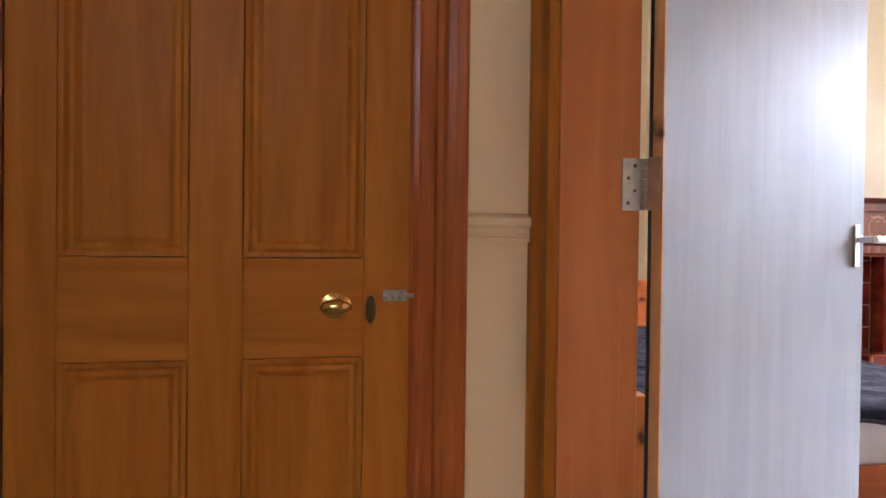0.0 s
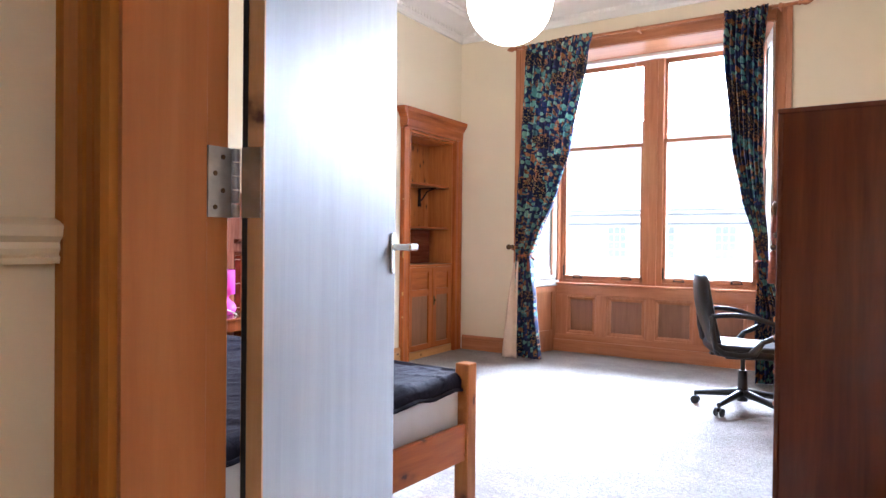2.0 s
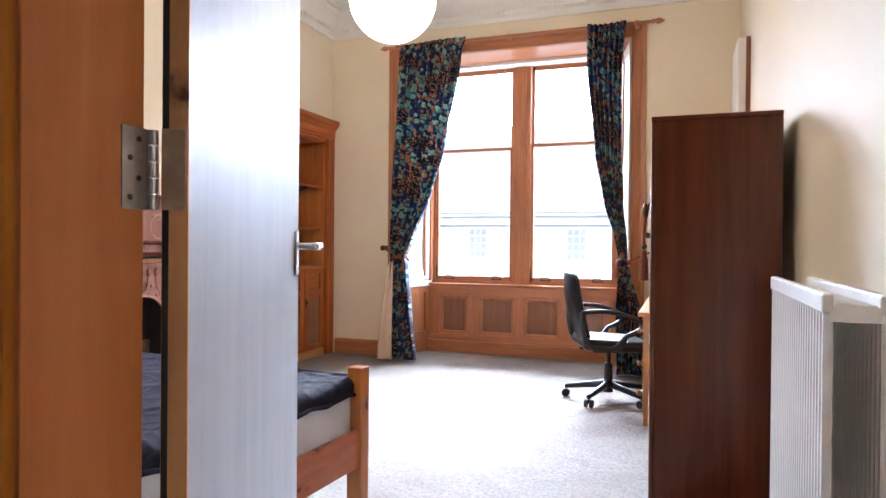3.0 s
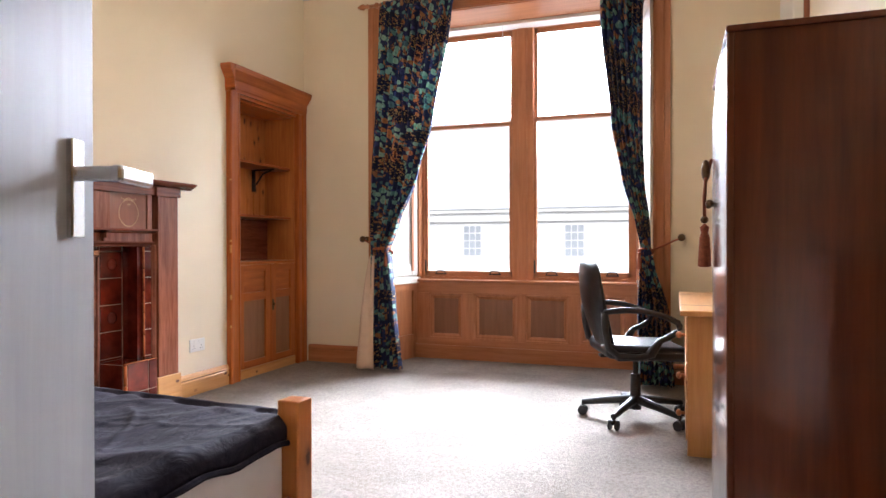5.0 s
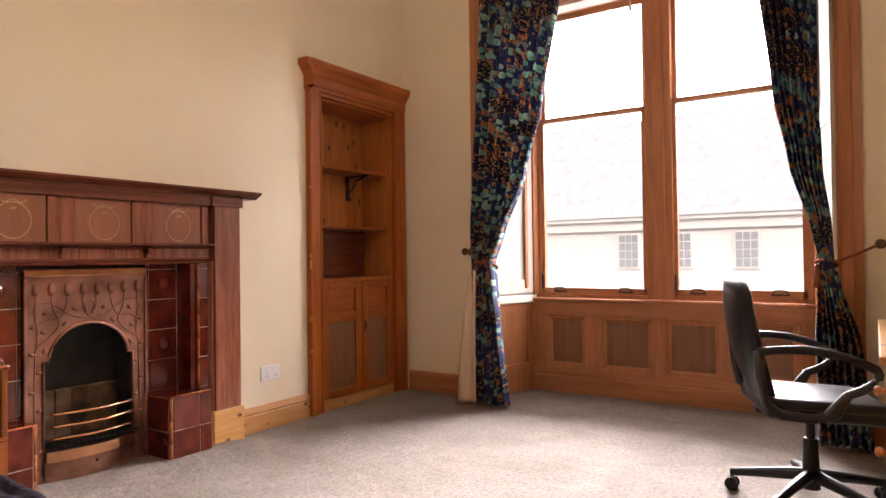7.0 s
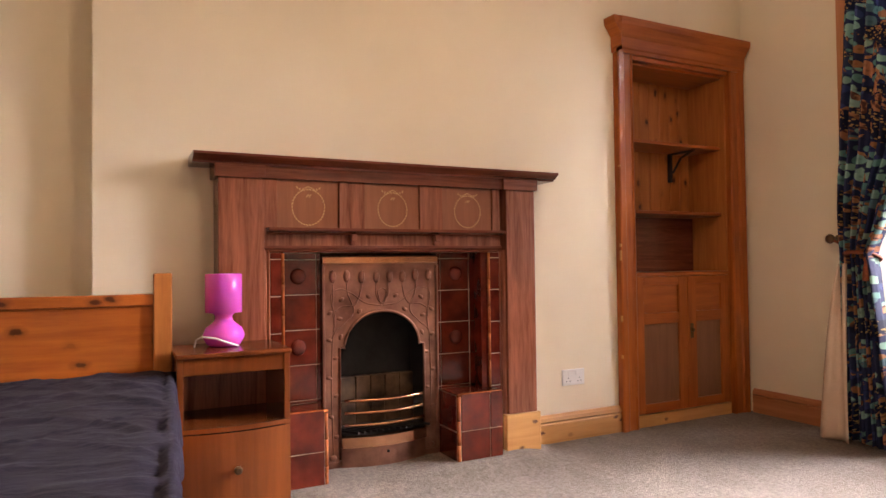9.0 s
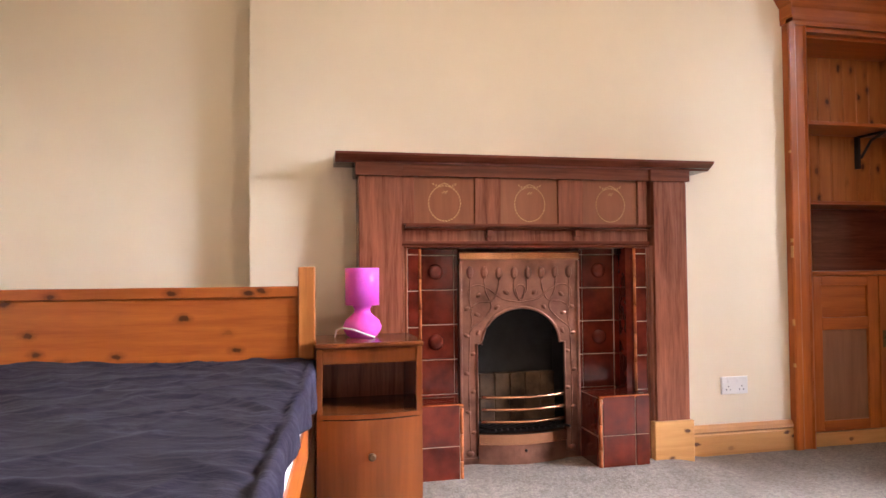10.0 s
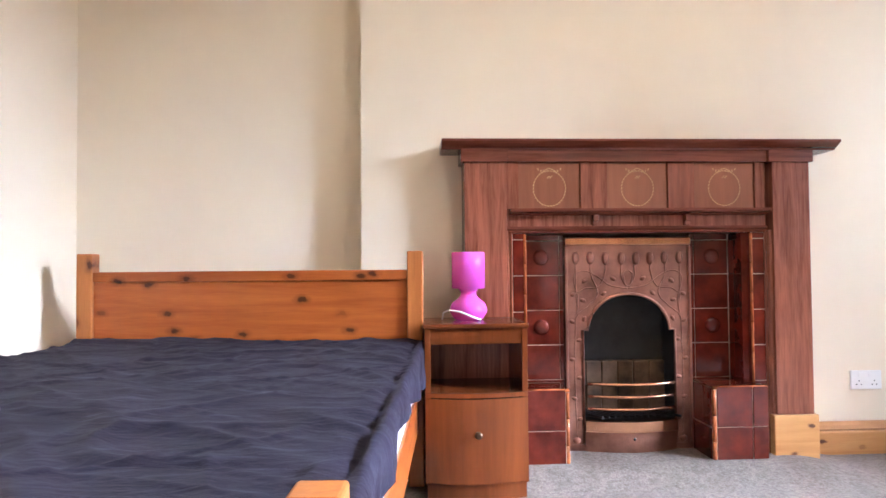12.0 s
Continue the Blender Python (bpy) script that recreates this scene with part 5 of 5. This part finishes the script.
def wardrobe():
    w = thing("wardrobe", None, "dark red-brown polished wardrobe against the wall", "wardrobe")
    x0, x1, y0, y1, z1 = 3.275, 4.05, 0.945, 1.462, 1.69
    part("side_panel", box(x0, x0 + 0.02, y0, y1 - 0.022, 0.0, z1 - 0.02, 0.002), MAT_wardrobe, w)
    part("side_panel", box(x1 - 0.02, x1, y0, y1 - 0.022, 0.0, z1 - 0.02, 0.002), MAT_wardrobe, w)
    part("top", box(x0 - 0.008, x1 + 0.008, y0, y1, z1 - 0.02, z1, 0.004), MAT_wardrobe, w)
    part("back", box(x0 + 0.02, x1 - 0.02, y0, y0 + 0.01, 0.02, z1 - 0.02), MAT_wardrobe, w)
    part("corner_post", box(x0 - 0.004, x0 + 0.03, y1 - 0.024, y1 - 0.002, 0.0, z1 - 0.02, 0.006), MAT_wardrobe, w)
    part("plinth", box(x0 + 0.02, x1 - 0.02, y1 - 0.04, y1 - 0.024, 0.0, 0.08), MAT_wardrobe, w)
    xm = (x0 + x1) / 2
    for a, b in ((x0 + 0.03, xm - 0.002), (xm + 0.002, x1 - 0.002)):
        bm = bmesh.new()
        ring = []
        for z in (0.085, 0.5, 1.1, 1.5, z1 - 0.05, z1 - 0.024):
            lift = 1.0 if z < 1.6 else 0.55
            ring.append([bm.verts.new((a + (b - a) * k / 12, y1 - 0.02 + 0.036 * lift * math.sin(math.pi * (a + (b - a) * k / 12 - x0) / (x1 - x0)) ** 0.6, z)) for k in range(13)] + [bm.verts.new((b, y1 - 0.03, z)), bm.verts.new((a, y1 - 0.03, z))])
        for p, q in zip(ring, ring[1:]):
            for k in range(15):
                bm.faces.new((p[k], p[(k + 1) % 15], q[(k + 1) % 15], q[k]))
        bm.faces.new(ring[0])
        bm.faces.new(ring[-1])
        d = smooth(part("door", bm, MAT_polish, w, "highly polished bowed door"))
        part("handle", mesh(ball((xm + (0.04 if a > x0 + 0.1 else -0.04), y1 + 0.03, 1.18), 0.014), rod((xm + (0.04 if a > x0 + 0.1 else -0.04), y1, 1.18), (xm + (0.04 if a > x0 + 0.1 else -0.04), y1 + 0.03, 1.18), 0.007)), MAT_bronze, d)
    t = thing("key_tassel", None, "rust cord tassel hanging from the wardrobe handle", "tassel")
    xt, yt = 3.66, 1.503
    smooth(part("cord", mesh(sweep([(xt, yt - 0.02, 1.34), (xt - 0.01, yt, 1.28), (xt - 0.02, yt + 0.006, 1.2), (xt, yt + 0.004, 1.13)], 0.006), sweep([(xt, yt - 0.02, 1.34), (xt + 0.03, yt, 1.27), (xt + 0.02, yt + 0.004, 1.18), (xt, yt + 0.004, 1.13)], 0.006)), MAT_cord, t))
    smooth(part("knot", ball((xt, yt, 1.3), 0.022, (1, 0.7, 1.8)), MAT_bronze, t))
    smooth(part("knot", ball((xt, yt + 0.004, 1.125), 0.014), MAT_bronze, t))
    smooth(part("tassel", lathe([(0.004, 0.02), (0.016, 0.008), (0.012, -0.012), (0.018, -0.03), (0.023, -0.13), (0.014, -0.134)], (xt, yt + 0.004, 1.09), 18), MAT_cord, t))


wardrobe()


def poster():
    p = thing("picture_board", None, "white edged board leaning above the wardrobe", "picture")
    part("board", box(5.32, 5.8, RY + 0.005, RY + 0.085, 1.75, 2.6, 0.01), MAT_white, p)
    part("edge_strip", box(5.308, 5.32, RY, RY + 0.03, 1.75, 2.6), MAT_mahog_z, p)


poster()


def radiator():
    r = thing("radiator", None, "white double panel radiator on the wall", "radiator")
    x0, x1, z0, z1 = 1.75, 2.56, 0.30, 1.035
    for y in (1.055, 0.955):
        n = 25
        prof = [(-0.006, 0)]
        for k in range(n):
            a = (x1 - x0) * (k + 0.1) / n
            w = (x1 - x0) / n
            prof += [(0.0, a), (0.010, a + 0.2 * w), (0.010, a + 0.6 * w), (0.0, a + 0.8 * w)]
        prof += [(-0.006, x1 - x0)]
        pn = part("panel", prism(prof, (x0, y, z0), (x0, y, z1 - 0.02), (0, 1, 0), (1, 0, 0)), MAT_radiator, r)
        part("top_channel", box(x0, x1, y - 0.008, y + 0.014, z1 - 0.04, z1, 0.005), MAT_radiator, r)
    part("top_grille", mesh(*[box(x0 + 0.01 + 0.03 * k, x0 + 0.026 + 0.03 * k, 0.972, 1.045, z1 - 0.03, z1 - 0.022) for k in range(26)]), MAT_radiator, r)
    part("end_cover", box(x0 - 0.002, x0 + 0.002, 0.965, 1.055, z1 - 0.055, z1 - 0.025), MAT_radiator, r)
    part("bracket", box(2.1, 2.14, RY, 0.95, 0.8, 0.9), MAT_radiator, r)
    part("valve", mesh(rod((x0 - 0.035, 1.0, 0.0), (x0 - 0.035, 1.0, 0.36), 0.008), rod((x0 - 0.035, 1.0, 0.34), (x0 + 0.01, 1.0, 0.34), 0.01), rod((x0 - 0.035, 1.0, 0.36), (x0 - 0.035, 1.0, 0.43), 0.019)), MAT_radiator, r)
    part("pipe", rod((x1 + 0.03, 1.0, 0.0), (x1 + 0.03, 1.0, 0.34), 0.008), MAT_radiator, r)


radiator()


def desk():
    d = thing("desk", None, "pale pine desk with side drawers and round knobs", "desk")
    x0, x1, y0, y1, z = 4.53, 5.90, 0.945, 1.585, 0.715
    part("top", box(x0, x1, y0, y1, z - 0.028, z, 0.005), MAT_light_pine_x, d)
    for a in (x0 + 0.03, x0 + 0.40, x1 - 0.06):
        part("side_panel", box(a, a + 0.022, y0 + 0.02, y1 - 0.035, 0.0, z - 0.028, 0.002), MAT_light_pine_z, d)
    part("apron", box(x0 + 0.422, x1 - 0.06, y0 + 0.04, y0 + 0.06, 0.35, z - 0.028), MAT_light_pine_x, d)
    part("plinth", box(x0 + 0.052, x0 + 0.40, y1 - 0.06, y1 - 0.045, 0.0, 0.06), MAT_light_pine_x, d)
    for za, zb in ((0.07, 0.26), (0.268, 0.45), (0.458, 0.68)):
        dr = part("drawer", box(x0 + 0.054, x0 + 0.398, y1 - 0.05, y1 - 0.028, za, zb, 0.003), MAT_light_pine_x, d)
        smooth(part("knob", mesh(ball((x0 + 0.225, y1 + 0.004, (za + zb) / 2), 0.018, (1, 0.8, 1)), rod((x0 + 0.225, y1 - 0.028, (za + zb) / 2), (x0 + 0.225, y1, (za + zb) / 2), 0.009)), MAT_trim_y, dr, "reddish turned wooden knob"))


desk()


def office_chair():
    # local: +x is where the sitter faces
    c = thing("office_chair", pose(5.20, 1.83, 0, 0, 0, -70), "black leather office chair with looped arms on castors", "chair")
    for k in range(5):
        a = radians(72 * k + 15)
        ca, sa = math.cos(a), math.sin(a)
        leg = part("base_leg", sweep([(0.03 * ca, 0.03 * sa, 0.115), (0.17 * ca, 0.17 * sa, 0.098), (0.315 * ca, 0.315 * sa, 0.075)], [0.027, 0.022, 0.016], 10), MAT_black, c)
        cx, cy = 0.31 * ca, 0.31 * sa
        cs = part("castor", mesh(rod((cx, cy, 0.05), (cx, cy, 0.085), 0.009), rod((cx - 0.016 * sa, cy + 0.016 * ca, 0.028), (cx - 0.026 * sa, cy + 0.026 * ca, 0.028), 0.028, None, 16), rod((cx + 0.016 * sa, cy - 0.016 * ca, 0.028), (cx + 0.026 * sa, cy - 0.026 * ca, 0.028), 0.028, None, 16), box(cx - 0.018, cx + 0.018, cy - 0.018, cy + 0.018, 0.03, 0.058, 0.008)), MAT_black, c)
    part("column", mesh(rod((0, 0, 0.06), (0, 0, 0.27), 0.035, 0.028, 20), rod((0, 0, 0.27), (0, 0, 0.37), 0.016)), MAT_black, c)
    part("tilt_plate", mesh(box(-0.13, 0.1, -0.09, 0.09, 0.355, 0.39, 0.01), box(-0.215, -0.12, -0.03, 0.03, 0.37, 0.39, 0.005)), MAT_black, c)
    seat = box(-0.23, 0.25, -0.235, 0.235, 0.39, 0.475, 0.04, 4)
    for v in seat.verts:
        if v.co.z > 0.43:
            v.co.z -= 0.025 * max(0, 1 - ((v.co.x) ** 2 + v.co.y ** 2) / 0.05)
        if v.co.x > 0.18:
            v.co.z -= 0.02
    smooth(part("seat", seat, MAT_leather, c))
    part("seat_seam", sweep([(-0.2, -0.236, 0.432), (0.0, -0.238, 0.43), (0.23, -0.236, 0.42)], 0.004, 6), MAT_black, c)
    back = bmesh.new()
    nv, nu = 16, 12
    fr, bk = [], []
    for j in range(nv + 1):
        t = j / nv
        z = 0.45 + 0.49 * t
        x = -0.205 - 0.10 * t - 0.02 * math.sin(math.pi * t)
        hw = 0.215 * (1 - 0.12 * (1 - t)) * (1 if t < 0.85 else math.sqrt(max(0.2, 1 - ((t - 0.85) / 0.17) ** 2)))
        th = 0.03 + 0.018 * math.sin(math.pi * min(1, t * 1.05))
        ra, rb = [], []
        for i in range(nu + 1):
            u = -1 + 2 * i / nu
            e = math.sqrt(max(0.03, 1 - abs(u) ** 4))
            groove = 0.008 if abs(abs(u) - 0.45) < 0.1 else 0
            ra.append(back.verts.new((x + th * e + 0.03 * u * u - groove, hw * u, z)))
            rb.append(back.verts.new((x - th * e * 0.7 + 0.03 * u * u, hw * u, z)))
        fr.append(ra)
        bk.append(rb)
    for rows in (fr, bk):
        for r, s in zip(rows, rows[1:]):
            for i in range(nu):
                back.faces.new((r[i], r[i + 1], s[i + 1], s[i]))
    for r, s, p, q in zip(fr, fr[1:], bk, bk[1:]):
        back.faces.new((r[0], s[0], q[0], p[0]))
        back.faces.new((r[-1], p[-1], q[-1], s[-1]))
    back.faces.new(fr[0] + bk[0][::-1])
    back.faces.new(fr[-1] + bk[-1][::-1])
    smooth(part("backrest", back, MAT_leather, c))
    for s in (-1, 1):
        y = 0.255 * s
        pts = curve_points((-0.25, y, 0.66), (-0.02, y * 1.06, 0.70), (0.16, y, 0.60), 10) + curve_points((0.16, y, 0.60), (0.20, y, 0.55), (0.06, y, 0.50), 6)[1:] + [(0.0, y * 0.97, 0.43), (-0.02, y * 0.92, 0.40)]
        smooth(part("armrest", mesh(sweep(pts, 0.017, 10), sweep([(-0.25, y, 0.66), (-0.245, y * 0.98, 0.56), (-0.225, y * 0.97, 0.455), (-0.17, y * 0.97, 0.415), (-0.06, y * 0.97, 0.405), (0.02, y * 0.97, 0.42), (0.06, y, 0.50)], 0.019, 10)), MAT_black, c))


office_chair()

# ---- outside ----
solid("ground", box(-300, 400, -300, 300, -5.2, -5.0), MAT_ground, "grey street below the window", "street", "structure")


def far_house():
    h = thing("terrace_house", None, "pale rendered house with slate roof across the street", "house")
    part("wall", box(26, 34, -14, 34, -5, 2.3), MAT_render, h)
    part("eaves", box(25.9, 26.05, -14.2, 34.2, 2.3, 2.45), MAT_render, h)
    bm = bmesh.new()
    vs = [bm.verts.new(p) for p in ((25.85, -14.3, 2.45), (25.85, 34.3, 2.45), (30, 34.3, 7.0), (30, -14.3, 7.0), (34.4, -14.3, 2.45), (34.4, 34.3, 2.45))]
    for f in ((0, 1, 2, 3), (3, 2, 5, 4), (0, 3, 4), (1, 5, 2)):
        bm.faces.new([vs[i] for i in f])
    part("roof", bm, MAT_slate, h)
    # plain string course
    part("string_course", box(25.9, 26.0, -14, 34, 1.95, 2.05), MAT_render, h)
    for y in (-8, -2.5, 2.2, 5.2, 7.35, 9.2, 14.5, 19.5, 25):
        wv = part("window", box(25.96, 26.0, y - 0.42, y + 0.42, 0.55, 1.85), MAT_render, h)
        for i in range(3):
            for j in range(4):
                part("pane", box(25.94, 25.965, y - 0.35 + 0.24 * i, y - 0.35 + 0.24 * i + 0.2, 0.63 + 0.3 * j, 0.63 + 0.3 * j + 0.255), MAT_pane_dark, wv)


far_house()
